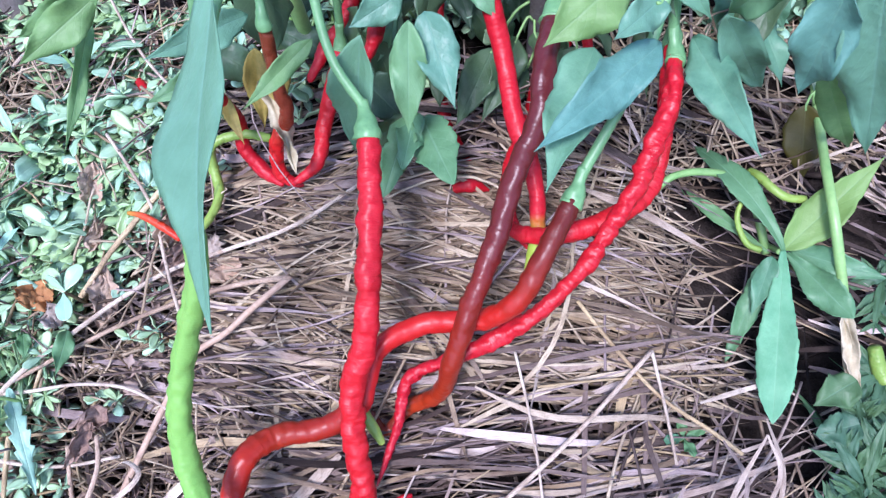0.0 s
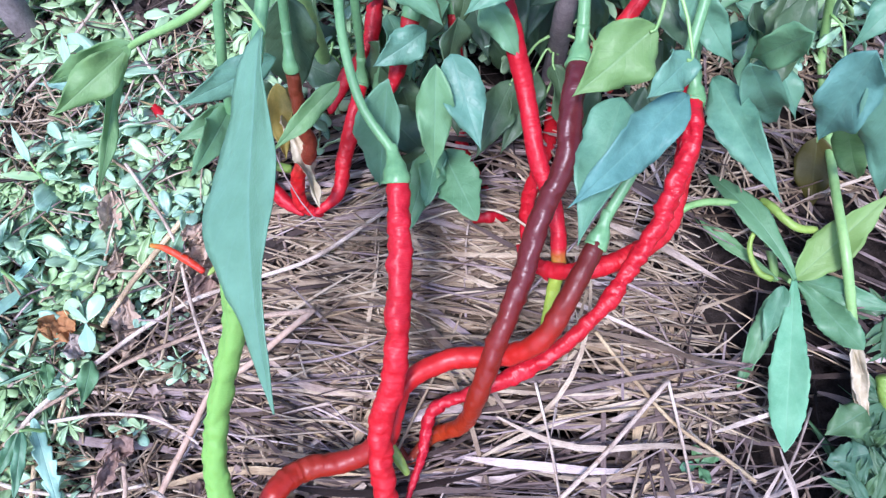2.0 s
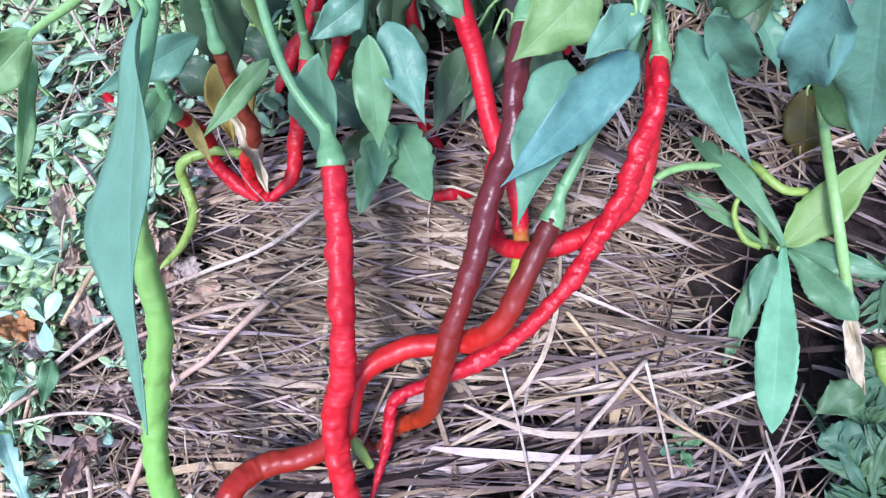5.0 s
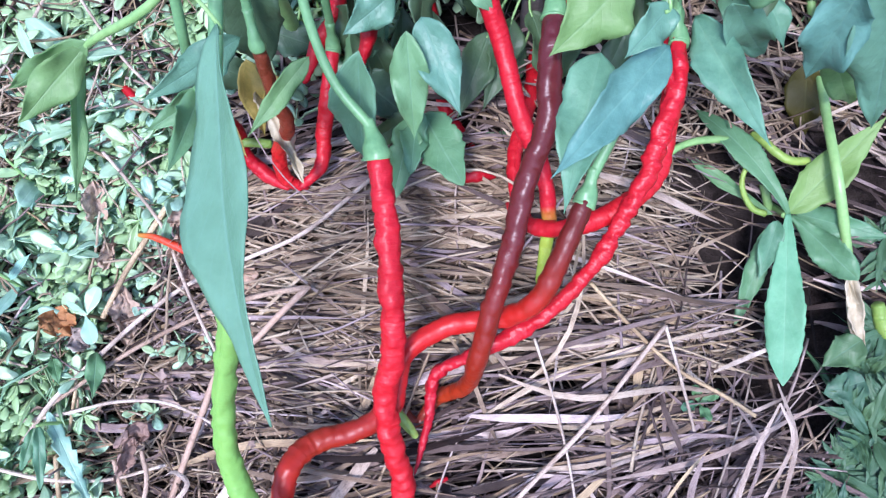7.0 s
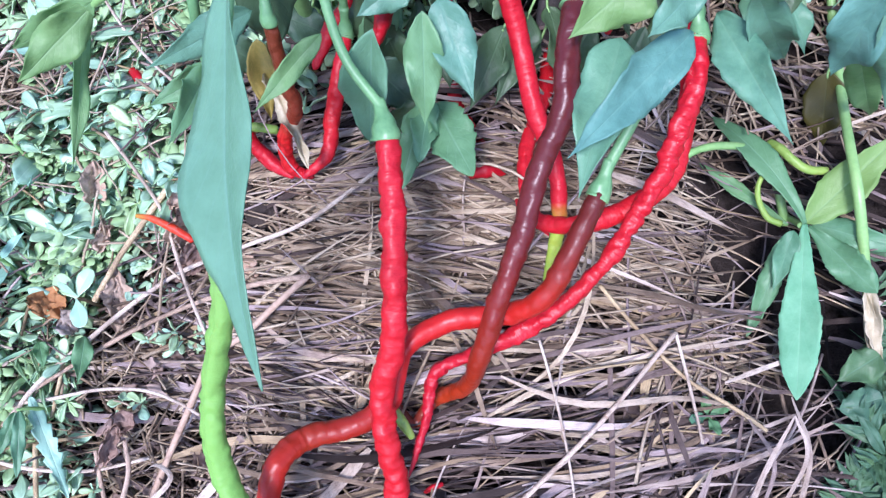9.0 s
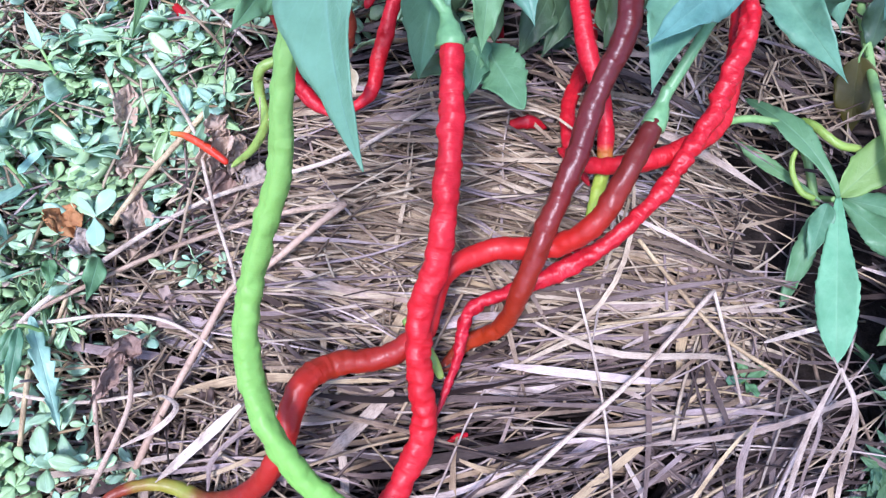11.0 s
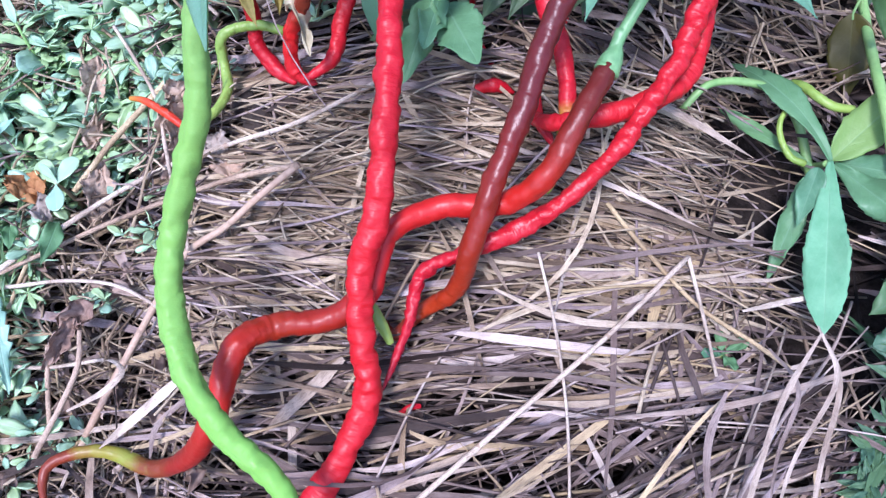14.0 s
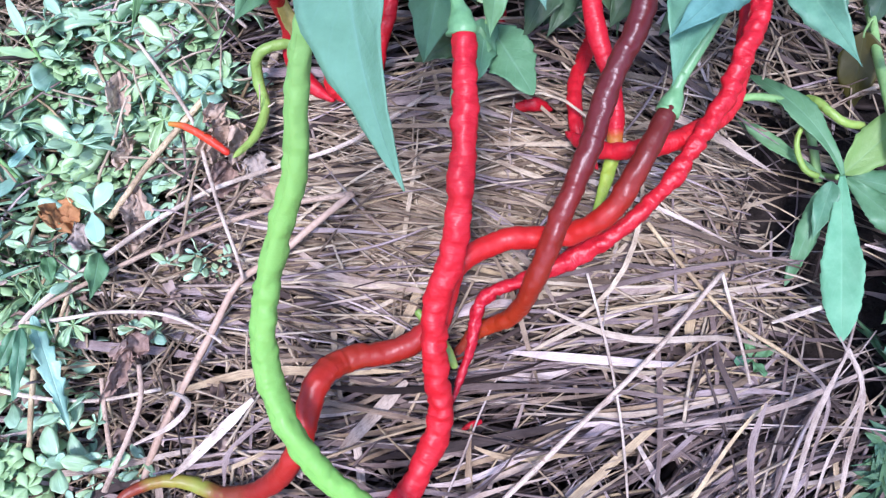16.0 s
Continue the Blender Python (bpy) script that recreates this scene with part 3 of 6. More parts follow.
pepper([(-0.0871, 0.1432, 0.1548), (-0.0892, 0.1377, 0.1215), (-0.0891, 0.1346, 0.1000), (-0.1010, 0.1333, 0.0775), (-0.1028, 0.1282, 0.0567), (-0.0909, 0.1246, 0.0501)],
       [0.0034, 0.0037, 0.0040, 0.0043, 0.0044, 0.0020], pepper_material("brown_to_red_pepper_skin", [(0.0, (0.16, 0.035, 0.012)), (0.45, (0.20, 0.03, 0.012)), (0.58, (0.60, 0.012, 0.012)), (1.0, RED)]), "brown and red chili pepper curling up at the back", 0.11, 48, 14,
       [(-0.0871, 0.1442, 0.1558), (-0.0863, 0.1514, 0.1694), (-0.0826, 0.1585, 0.1998)], 0.0024, True, 10)
pepper([(-0.0610, 0.1794, 0.1054), (-0.0688, 0.1581, 0.0893), (-0.0749, 0.1475, 0.0759), (-0.0807, 0.1307, 0.0628), (-0.0965, 0.1199, 0.0569)],
       [0.0040, 0.0044, 0.0046, 0.0043, 0.0018], P_RED, "short red chili pepper at the back", 0.09, 40, 14,
       [(-0.0610, 0.1799, 0.1069), (-0.0587, 0.1825, 0.1247), (-0.0567, 0.1859, 0.1634)], 0.0024, True, 11)
pepper([(-0.1069, 0.1444, 0.0714), (-0.1226, 0.1447, 0.0762), (-0.1404, 0.1399, 0.0742), (-0.1437, 0.1341, 0.0601), (-0.1405, 0.1208, 0.0535), (-0.1446, 0.1020, 0.0526), (-0.1546, 0.0852, 0.0550)],
       [0.0026, 0.0028, 0.0030, 0.0032, 0.0030, 0.0025, 0.0014], P_LIME, "thin yellow-green curled young chili pepper", 0.06, 46, 12, None, 0.002, False, 12)
pepper([(-0.0445, 0.2396, 0.1496), (-0.0553, 0.1994, 0.1142), (-0.0693, 0.1857, 0.1023), (-0.0821, 0.1684, 0.0902)], [0.0042, 0.0050, 0.0050, 0.0022], P_RED, "red chili pepper half hidden among leaves", 0.12, 36, 14,
       [(-0.0446, 0.2407, 0.1505), (-0.0409, 0.2468, 0.1606), (-0.0421, 0.2484, 0.1955)], 0.0024, True, 13)
pepper([(-0.0285, 0.1879, 0.1430), (-0.0385, 0.1696, 0.1210), (-0.0482, 0.1574, 0.1058)], [0.0046, 0.0048, 0.0020], P_DEEP, "red chili pepper tip showing between leaves", 0.12, 26, 14,
       [(-0.0286, 0.1888, 0.1442), (-0.0282, 0.1949, 0.1578), (-0.0273, 0.2052, 0.1811)], 0.0024, True, 14)
pepper([(-0.0059, 0.2242, 0.1148), (-0.0045, 0.1995, 0.0733), (-0.0054, 0.1665, 0.0553), (0.0027, 0.1485, 0.0460), (0.0109, 0.1328, 0.0406)], [0.0042, 0.0046, 0.0044, 0.0040, 0.0018], P_DEEP, "red chili pepper standing behind the leaves", 0.12, 44, 14,
       [(-0.0058, 0.2252, 0.1158), (-0.0046, 0.2317, 0.1330), (0.0039, 0.2444, 0.1640)], 0.0024, True, 15)
pepper([(-0.0017, 0.1159, 0.0489), (0.0074, 0.1150, 0.0527), (0.0193, 0.1168, 0.0457)], [0.0030, 0.0042, 0.0016], P_DEEP, "red chili pepper lying half buried in straw", 0.08, 24, 12, None, 0.002, False, 16)
pepper([(-0.1862, 0.1016, 0.0650), (-0.1771, 0.0987, 0.0650), (-0.1662, 0.0932, 0.0612), (-0.1562, 0.0868, 0.0560)], [0.0012, 0.0019, 0.0024, 0.0018], pepper_material("orange_pepper_skin", [(0.0, (0.50, 0.26, 0.03)), (0.35, (0.62, 0.06, 0.012)), (1.0, (0.60, 0.03, 0.012))]), "small orange chili pepper tip among weeds", 0.05, 24, 12, None, 0.002, False, 17)
pepper([(0.0140, 0.0310, 0.0231), (0.0238, 0.0394, 0.0243), (0.0336, 0.0479, 0.0212)], [0.0014, 0.0028, 0.0030], P_RED, "red chili pepper tip poking out of straw", 0.05, 20, 12, None, 0.002, False, 18)
pepper([(-0.2022, 0.2067, 0.0664), (-0.1969, 0.1994, 0.0645), (-0.1937, 0.1911, 0.0586)], [0.0026, 0.0034, 0.0020], P_DEEP, "small red chili pepper hidden in weeds", 0.05, 18, 12, None, 0.002, False, 19)


pepper([(0.0898, 0.1680, 0.1675), (0.0761, 0.1575, 0.1523), (0.0704, 0.1492, 0.1366), (0.0726, 0.1448, 0.1175)], [0.0036, 0.0042, 0.0040, 0.0018], P_RED, "small red chili pepper behind the brown one", 0.10, 30, 14,
       [(0.0898, 0.1690, 0.1683), (0.0942, 0.1726, 0.1788), (0.1022, 0.1820, 0.1961)], 0.0024, True, 22)
pepper([(0.0204, -0.1156, -0.0157), (0.0346, -0.1053, -0.0102), (0.0522, -0.1028, -0.0099), (0.0675, -0.1106, -0.0140)], [0.0016, 0.0036, 0.0040, 0.0030], P_GREEN, "bright green chili pepper end lying on straw", 0.05, 26, 12, None, 0.002, False, 21)


pepper([(-0.0640, 0.0040, 0.0300), (-0.0560, -0.0070, 0.0265), (-0.0500, -0.0155, 0.0200), (-0.0462, -0.0215, 0.0135)], [0.0020, 0.0030, 0.0030, 0.0018], P_LIME, "thin yellow-green chili pepper tip curving between two red ones", 0.05, 24, 12, None, 0.002, False, 23)
pepper([(-0.0440, -0.0460, -0.0110), (-0.0385, -0.0440, -0.0085), (-0.0335, -0.0425, -0.0105)], [0.0010, 0.0018, 0.0011], P_DEEP, "crimson chili pepper scrap showing between straws", 0.05, 18, 10, None, 0.002, False, 24)


# ---- pepper plants: stems, branches and leaves ----
def branch(parent, points, r0, r1, mat=None, name="branch", rings=16):
    return part(name, tube(name, points, [r0, (r0 + r1) / 2, r1], rings, 10, 0.06, len(points), False, parent.location), mat or M_STEM, parent)


plant = thing("pepper_plant", (0.055, 0.205, ground_z(0.055, 0.205)), "bushy green chili pepper plant with drooping leaves", "pepper plant", "pepper plants")
branch(plant, [(0.0565, 0.2212, 0.0344), (0.0547, 0.2022, 0.0939), (0.0515, 0.1796, 0.1509), (0.0574, 0.1868, 0.2078)], 0.0072, 0.0052, M_TRUNK, "stem", 24)
branch(plant, [(0.0560, 0.1861, 0.1980), (0.0047, 0.1867, 0.2199), (-0.0258, 0.1792, 0.2116), (-0.0582, 0.1639, 0.2114)], 0.0034, 0.0024)
branch(plant, [(0.0572, 0.1865, 0.2029), (0.0862, 0.1742, 0.2069), (0.1063, 0.1637, 0.1965), (0.1208, 0.1528, 0.1882)], 0.0034, 0.0024)
branch(plant, [(0.0573, 0.1867, 0.2058), (0.0660, 0.1570, 0.2152), (0.0736, 0.1266, 0.2033)], 0.0032, 0.0020)
leaf(plant, (-0.0400, 0.1290, 0.1540), (-0.0535, 0.1215, 0.0800), 0.0235, M_LEAF_BLUE, "lance", (-0.15, -0.5, 0.6), 0.75, 0.05, 0.10)
leaf(plant, (-0.0172, 0.1340, 0.1566), (-0.0219, 0.1078, 0.1080), 0.018, M_LEAF, "lance", None, 0.2, 0.1)
leaf(plant, (-0.0096, 0.1449, 0.1521), (0.0024, 0.1062, 0.1251), 0.024, M_LEAF_BLUE, "ovate", None, 0.2, 0.1)
leaf(plant, (-0.0638, 0.1345, 0.1495), (-0.0969, 0.1064, 0.1358), 0.0110, M_LEAF_PALE, "lance", None, 0.35, -0.08)
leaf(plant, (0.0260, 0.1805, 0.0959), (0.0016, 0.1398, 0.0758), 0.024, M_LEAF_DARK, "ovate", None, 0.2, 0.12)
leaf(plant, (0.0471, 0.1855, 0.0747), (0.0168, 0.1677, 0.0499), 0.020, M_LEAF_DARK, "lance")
leaf(plant, (0.0773, 0.1189, 0.1846), (0.0419, 0.1031, 0.1619), 0.030, M_LEAF_PALE, "ovate", None, 0.15, 0.1)
leaf(plant, (0.0634, 0.1016, 0.1620), (0.0362, 0.0360, 0.1493), 0.026, M_LEAF, "ovate", (-0.15, -0.25, 0.22), 0.2, 0.1)
leaf(plant, (0.0898, 0.0956, 0.1666), (0.0326, 0.0438, 0.1646), 0.0230, M_LEAF_BLUE, "ovate", None, 0.2, 0.05)
leaf(plant, (0.0867, 0.0988, 0.1863), (0.0649, 0.0771, 0.1868), 0.018, M_LEAF_BLUE, "ovate")
leaf(plant, (0.1232, 0.1425, 0.1265), (0.1372, 0.0666, 0.1229), 0.024, M_LEAF, "ovate", None, 0.3, 0.12)
leaf(plant, (0.1250, 0.1195, 0.1582), (0.1722, 0.1400, 0.0842), 0.0200, M_LEAF_BLUE, "lance")
leaf(plant, (0.0975, 0.1521, 0.1788), (0.1257, 0.1320, 0.1450), 0.020, M_LEAF, "ovate")
leaf(plant, (-0.0211, 0.1699, 0.1457), (-0.0498, 0.1557, 0.1367), 0.018, M_LEAF_BLUE, "lance")
leaf(plant, (0.0324, 0.1694, 0.1922), (-0.0024, 0.1482, 0.1714), 0.024, M_LEAF, "ovate")
leaf(plant, (-0.0383, 0.1649, 0.2005), (-0.0123, 0.1477, 0.1670), 0.022, M_LEAF, "ovate")

plant2 = thing("pepper_plant", (-0.085, 0.215, ground_z(-0.085, 0.215)), "green chili pepper plant with long pale drooping leaves", "pepper plant", "pepper plants")
branch(plant2, [(-0.0877, 0.2241, 0.0477), (-0.0846, 0.1965, 0.1251), (-0.0839, 0.1782, 0.1927), (-0.0768, 0.1612, 0.2390)], 0.0050, 0.0040, M_STEM, "stem", 20)
branch(plant2, [(-0.0792, 0.1663, 0.2310), (-0.0981, 0.1130, 0.2193), (-0.1376, 0.1178, 0.1961), (-0.1550, 0.1258, 0.1817)], 0.0022, 0.0013)
leaf(plant2, (-0.0761, 0.0880, 0.2237), (-0.0674, -0.0406, 0.2009), 0.032, M_LEAF_BLUE, "lance", (-0.28, -0.2, 0.30), 0.30, 0.0, 0.07, 0.15, "long blue-green drooping leaf", bow=0.07)
leaf(plant2, (-0.1613, 0.1338, 0.1711), (-0.1710, 0.0770, 0.1453), 0.0085, M_LEAF_PALE, "lance", (0.5, -0.1, 0.3), 0.3, 0.05)
leaf(plant2, (-0.1416, 0.1188, 0.1943), (-0.1905, 0.1211, 0.1718), 0.0150, M_LEAF_PALE, "lance")
leaf(plant2, (-0.1448, 0.1199, 0.1913), (-0.1788, 0.0975, 0.1772), 0.0160, M_LEAF_PALE, "lance")
leaf(plant2, (-0.0927, 0.1427, 0.1594), (-0.1338, 0.1099, 0.1649), 0.0180, M_LEAF_BLUE, "ovate", None, 0.2, 0.05)
leaf(plant2, (-0.0852, 0.1612, 0.1787), (-0.0936, 0.1542, 0.1193), 0.032, M_LEAF_DARK, "ovate", None, 0.15, 0.06, 0.08, 0.0, "dull olive leaf")
leaf(plant2, (-0.1268, 0.1474, 0.1232), (-0.1310, 0.0895, 0.1411), 0.018, M_LEAF, "ovate")
leaf(plant2, (-0.1219, 0.1476, 0.1230), (-0.1552, 0.1258, 0.1230), 0.016, M_LEAF, "ovate")
leaf(plant2, (-0.1255, 0.1487, 0.1070), (-0.1154, 0.1264, 0.0874), 0.0075, M_OLIVE, "lance", None, 0.3, 0.1, 0.1, 0.0, "yellowing narrow leaf")
leaf(plant2, (-0.1038, 0.1634, 0.1223), (-0.1063, 0.1418, 0.0829), 0.018, M_OLIVE, "ovate", None, 0.5, 0.1, 0.15, 0.4, "withering yellow-brown leaf")
leaf(plant2, (-0.0976, 0.1583, 0.1242), (-0.0921, 0.1379, 0.0867), 0.014, M_OLIVE, "lance", (0.6, -0.4, 0.3), 0.5, 0.1, 0.15, 0.4, "withering yellow-brown leaf")
leaf(plant2, (-0.1022, 0.1583, 0.1043), (-0.0863, 0.1098, 0.0801), 0.0125, M_CREAM, "jagged", None, 0.7, 0.05, 0.55, 1.1, "bleached curled dead leaf", "leaf", 0.35)

plant3 = thing("pepper_plant", (0.205, 0.150, ground_z(0.205, 0.150)), "pepper plant with broad shiny leaves and a pale green stem", "pepper plant", "pepper plants")
branch(plant3, [(0.2080, 0.0058, 0.0049), (0.2088, 0.0469, 0.0245), (0.2025, 0.0759, 0.0517), (0.2078, 0.1132, 0.0558), (0.2137, 0.1530, 0.0617), (0.2167, 0.1988, 0.0816), (0.1914, 0.1939, 0.1680), (0.1883, 0.1670, 0.2268)], 0.0030, 0.0024, M_STEM, "stem", 40)
leaf(plant3, (0.1501, 0.0852, 0.1959), (0.1559, 0.0903, 0.1337), 0.026, M_LEAF_BLUE, "ovate")
leaf(plant3, (0.1610, 0.0841, 0.2008), (0.1948, 0.0776, 0.1048), 0.032, M_LEAF_BLUE, "ovate", None, 0.2, 0.06)
leaf(plant3, (0.1669, 0.1001, 0.1445), (0.2293, 0.1235, 0.0451), 0.016, M_LEAF_PALE, "lance", None, 0.25, 0.08, 0.1, 0.0, "pale leaf gnawed by insects")
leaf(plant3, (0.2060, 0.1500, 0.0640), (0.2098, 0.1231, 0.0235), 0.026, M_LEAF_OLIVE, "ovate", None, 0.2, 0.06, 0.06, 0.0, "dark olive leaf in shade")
leaf(plant3, (0.1344, 0.1017, 0.1912), (0.1319, 0.1345, 0.1446), 0.020, M_LEAF, "ovate")
leaf(plant3, (0.1823, 0.1159, 0.1819), (0.2246, 0.1311, 0.1276), 0.028, M_LEAF_BLUE, "ovate")

# lower foliage between and behind the fruit; mostly dark copies that paint in shade
br = random.Random(12)
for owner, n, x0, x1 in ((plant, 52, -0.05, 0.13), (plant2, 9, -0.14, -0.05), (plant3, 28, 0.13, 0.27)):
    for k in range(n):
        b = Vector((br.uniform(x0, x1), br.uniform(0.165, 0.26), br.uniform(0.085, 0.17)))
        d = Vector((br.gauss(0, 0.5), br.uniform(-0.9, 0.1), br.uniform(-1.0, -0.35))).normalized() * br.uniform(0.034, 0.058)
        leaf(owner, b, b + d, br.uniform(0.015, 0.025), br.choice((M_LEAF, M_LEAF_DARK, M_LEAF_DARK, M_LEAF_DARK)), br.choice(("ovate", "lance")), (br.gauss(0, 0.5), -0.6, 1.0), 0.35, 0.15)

# leaf stalks, each joining its blade to the nearest branch
for owner in (plant, plant2, plant3):
    wood = [(ob, [ob.location + owner.location + v.co for v in ob.data.vertices]) for ob in owner.children if ob.name.startswith(("branch", "stem"))]
    for ob in [c for c in owner.children if c.name.startswith("leaf")]:
        b = ob.matrix_basis.translation + owner.location
        near = min((q for _, pts in wood for q in pts), key=lambda q: (q - b).length - 0.5 * (q.z - b.z))
        if 0.004 < (near - b).length < 0.036:
            into = (ob.matrix_basis.to_3x3() @ Vector((0, 1, 0))).normalized()
            back = (Matrix.Translation(owner.location) @ ob.matrix_basis).inverted()
            line = [back @ q for q in (near, (near + b) / 2 + Vector((0, 0, 0.004)) - into * 0.004, b, b + into * 0.004)]
            part("petiole", tube("petiole", line, [0.0009, 0.0008, 0.0007], 10, 8, 0.05, 3, False), M_STEM, ob)

# out-of-view crowns over the fruit and lower leaves, added to shade the bed below
cr = random.Random(3)
for owner, cx, cy, n in ((plant, 0.05, 0.27, 11), (plant2, -0.08, 0.25, 5), (plant3, 0.20, 0.22, 8)):
    for k in range(n):
        a, rad = cr.uniform(0, 6.28), 0.10 * math.sqrt(cr.random())
        b = Vector((cx + rad * math.cos(a), max(0.13, cy + rad * math.sin(a)), cr.uniform(0.285, 0.37)))
        d = Vector((cr.gauss(0, 1), cr.gauss(0, 1), cr.uniform(-0.6, 0.1))).normalized() * cr.uniform(0.045, 0.07)
        leaf(owner, b, b + d, cr.uniform(0.024, 0.034), cr.choice((M_LEAF, M_LEAF_BLUE)), "ovate", (cr.gauss(0, 0.3), cr.gauss(0, 0.3), 1))
        branch(owner, [(cx, cy, 0.24), (cx * 0.5 + b.x * 0.5, cy * 0.5 + b.y * 0.5, 0.28), b], 0.0014, 0.0010, M_STEM, "petiole", 8)
branch(plant, [(0.052, 0.178, 0.212), (0.046, 0.195, 0.230), (0.040, 0.210, 0.245)], 0.0048, 0.0036)
branch(plant2, [(-0.083, 0.165, 0.232), (-0.098, 0.195, 0.236), (-0.110, 0.220, 0.242)], 0.0036, 0.0028)
branch(plant3, [(0.190, 0.190, 0.172), (0.196, 0.196, 0.210), (0.200, 0.200, 0.242)], 0.0030, 0.0026)

# ---- weeds beside the bed ----
jag = thing("lobed_weed", (-0.020, 0.150, ground_z(-0.020, 0.150)), "upright weed with lobed grey-green leaves", "weed", "weeds")
branch(jag, [(-0.0221, 0.1578, 0.0339), (-0.0188, 0.1456, 0.0712), (-0.0199, 0.1340, 0.0958)], 0.0016, 0.0011, M_STEM, "stem")
leaf(jag, (-0.0171, 0.1365, 0.0894), (-0.0013, 0.0902, 0.0880), 0.027, M_WEED, "jagged", None, 0.12, 0.05, 0.05)
leaf(jag, (-0.0237, 0.1295, 0.0964), (-0.0395, 0.0958, 0.0728), 0.018, M_WEED, "jagged", None, 0.15, 0.05)
leaf(jag, (-0.0200, 0.1362, 0.0936), (-0.0272, 0.0998, 0.0905), 0.016, M_WEED, "jagged")
leaf(jag, (-0.0224, 0.1430, 0.0819), (-0.0583, 0.1289, 0.0744), 0.014, M_LEAF_DARK, "jagged")
leaf(jag, (0.0349, 0.1493, 0.0317), (0.0005, 0.1476, 0.0378), 0.014, M_WEED, "ovate", None, 0.1, 0.05)

weed = thing("broadleaf_weed", (0.182, 0.080, ground_z(0.182, 0.080)), "broad-leaved green weed rooted in the straw", "weed", "weeds")
leaf(weed, (0.2046, 0.0390, 0.0310), (0.2025, -0.0175, 0.0040), 0.0085, M_CREAM, "lance", None, 0.8, 0.06, 0.30, 0.7, "papery bleached dead leaf", "dead_leaf", 0.3)
branch(weed, [(0.1873, 0.0957, -0.0010), (0.1848, 0.0823, 0.0151), (0.1815, 0.0733, 0.0265)], 0.0022, 0.0018, M_STEM, "stem")
HUB = (0.1830, 0.0735, 0.0280)
leaf(weed, HUB, (0.1519, 0.1452, 0.0330), 0.0165, M_WEED, "toothed", (0.0, -0.35, 1.0), 0.25, 0.62, 0.08, 0.0)
leaf(weed, HUB, (0.2330, 0.1060, 0.0640), 0.0250, M_LEAF_PALE, "ovate", None, 0.25, -0.06, 0.10)
leaf(weed, HUB, (0.1565, -0.0170, 0.0120), 0.0215, M_WEED_MINT, "toothed", None, 0.16, -0.05, 0.06, 0.05, "mint green blunt toothed leaf")
leaf(weed, (0.1780, 0.0780, 0.0200), (0.1400, 0.1230, 0.0220), 0.0085, M_WEED, "toothed", None, 0.3, -0.08)
leaf(weed, (0.1750, 0.0700, 0.0230), (0.1468, 0.0215, -0.0040), 0.0135, M_WEED, "jagged", None, 0.2, 0.05, 0.14)
leaf(weed, (0.1770, 0.0710, 0.0260), (0.1600, 0.0400, 0.0150), 0.0145, M_WEED, "ovate", None, 0.2, 0.05)
leaf(weed, (0.1850, 0.0720, 0.0270), (0.2030, 0.0280, 0.0330), 0.0190, M_WEED, "toothed", None, 0.25, -0.05)
leaf(weed, (0.1880, 0.0750, 0.0250), (0.2270, 0.0460, 0.0380), 0.0160, M_WEED, "lance")
branch(weed, [(0.1741, 0.0787, 0.0206), (0.1670, 0.0824, 0.0226), (0.1624, 0.0899, 0.0281), (0.1615, 0.0967, 0.0337), (0.1653, 0.1032, 0.0375)], 0.0021, 0.0014, P_LIME, "curled_shoot", 20)
branch(weed, [(0.1741, 0.1227, 0.0385), (0.1766, 0.1158, 0.0426), (0.1807, 0.1073, 0.0430), (0.1879, 0.1008, 0.0412), (0.1993, 0.0999, 0.0389)], 0.0028, 0.0024, P_LIME, "curled_shoot", 20)
branch(weed, [(0.1120, 0.1100, 0.0340), (0.1226, 0.1160, 0.0444), (0.1336, 0.1201, 0.0445), (0.1468, 0.1219, 0.0422), (0.1624, 0.1207, 0.0366), (0.1760, 0.1080, 0.0270), (0.1838, 0.0846, 0.0066)], 0.0021, 0.0026, M_STEM, "runner", 30)
leaf(weed, (0.2010, 0.0300, 0.0280), (0.2075, -0.0120, 0.0040), 0.0065, M_CREAM, "lance", None, 0.7, 0.08, 0.35, 0.9, "papery bleached dead leaf", "dead_leaf", 0.3)
pepper([(0.2162, 0.0161, 0.0199), (0.2215, 0.0001, 0.0089), (0.2318, -0.0174, 0.0102)], [0.0036, 0.0044, 0.0020], P_LIME, "small yellow-green chili pepper beside a dry stalk", 0.06, 24, 12, None, 0.002, False, 20)


def whorl(parent, at, leaves, length, width, mat, kind, lift, shared, r, name="leaf"):
    """Leaves round a shoot's tip, at rising angles."""
    turn0 = r.uniform(0, 6.28)
    for k in range(leaves):
        a = turn0 + k * 2.4 + r.uniform(-0.25, 0.25)
        e = lift + r.uniform(-0.45, 0.35)
        d = Vector((math.cos(a) * math.cos(e), math.sin(a) * math.cos(e), math.sin(e)))
        ob = part(name, r.choice(shared), mat, parent)
        s = r.uniform(0.65, 1.2)
        ob.matrix_basis = aim(Vector(at), Vector(at) + d, Vector((r.gauss(0, 0.35), r.gauss(0, 0.35), 1)) - 0.2 * d) @ Matrix.Diagonal((s * width, s * length, s * length, 1))


def unit_leaves(name, kind, n, thick, droop, flat=1.0):
    return [leaf_mesh(name, 1.0, 1.0, kind, (0.03 + 0.05 * k) * flat, droop + 0.08 * k, 0.025, 0.1 * k, k, 4, 8, thick, 0.0) for k in range(n)]


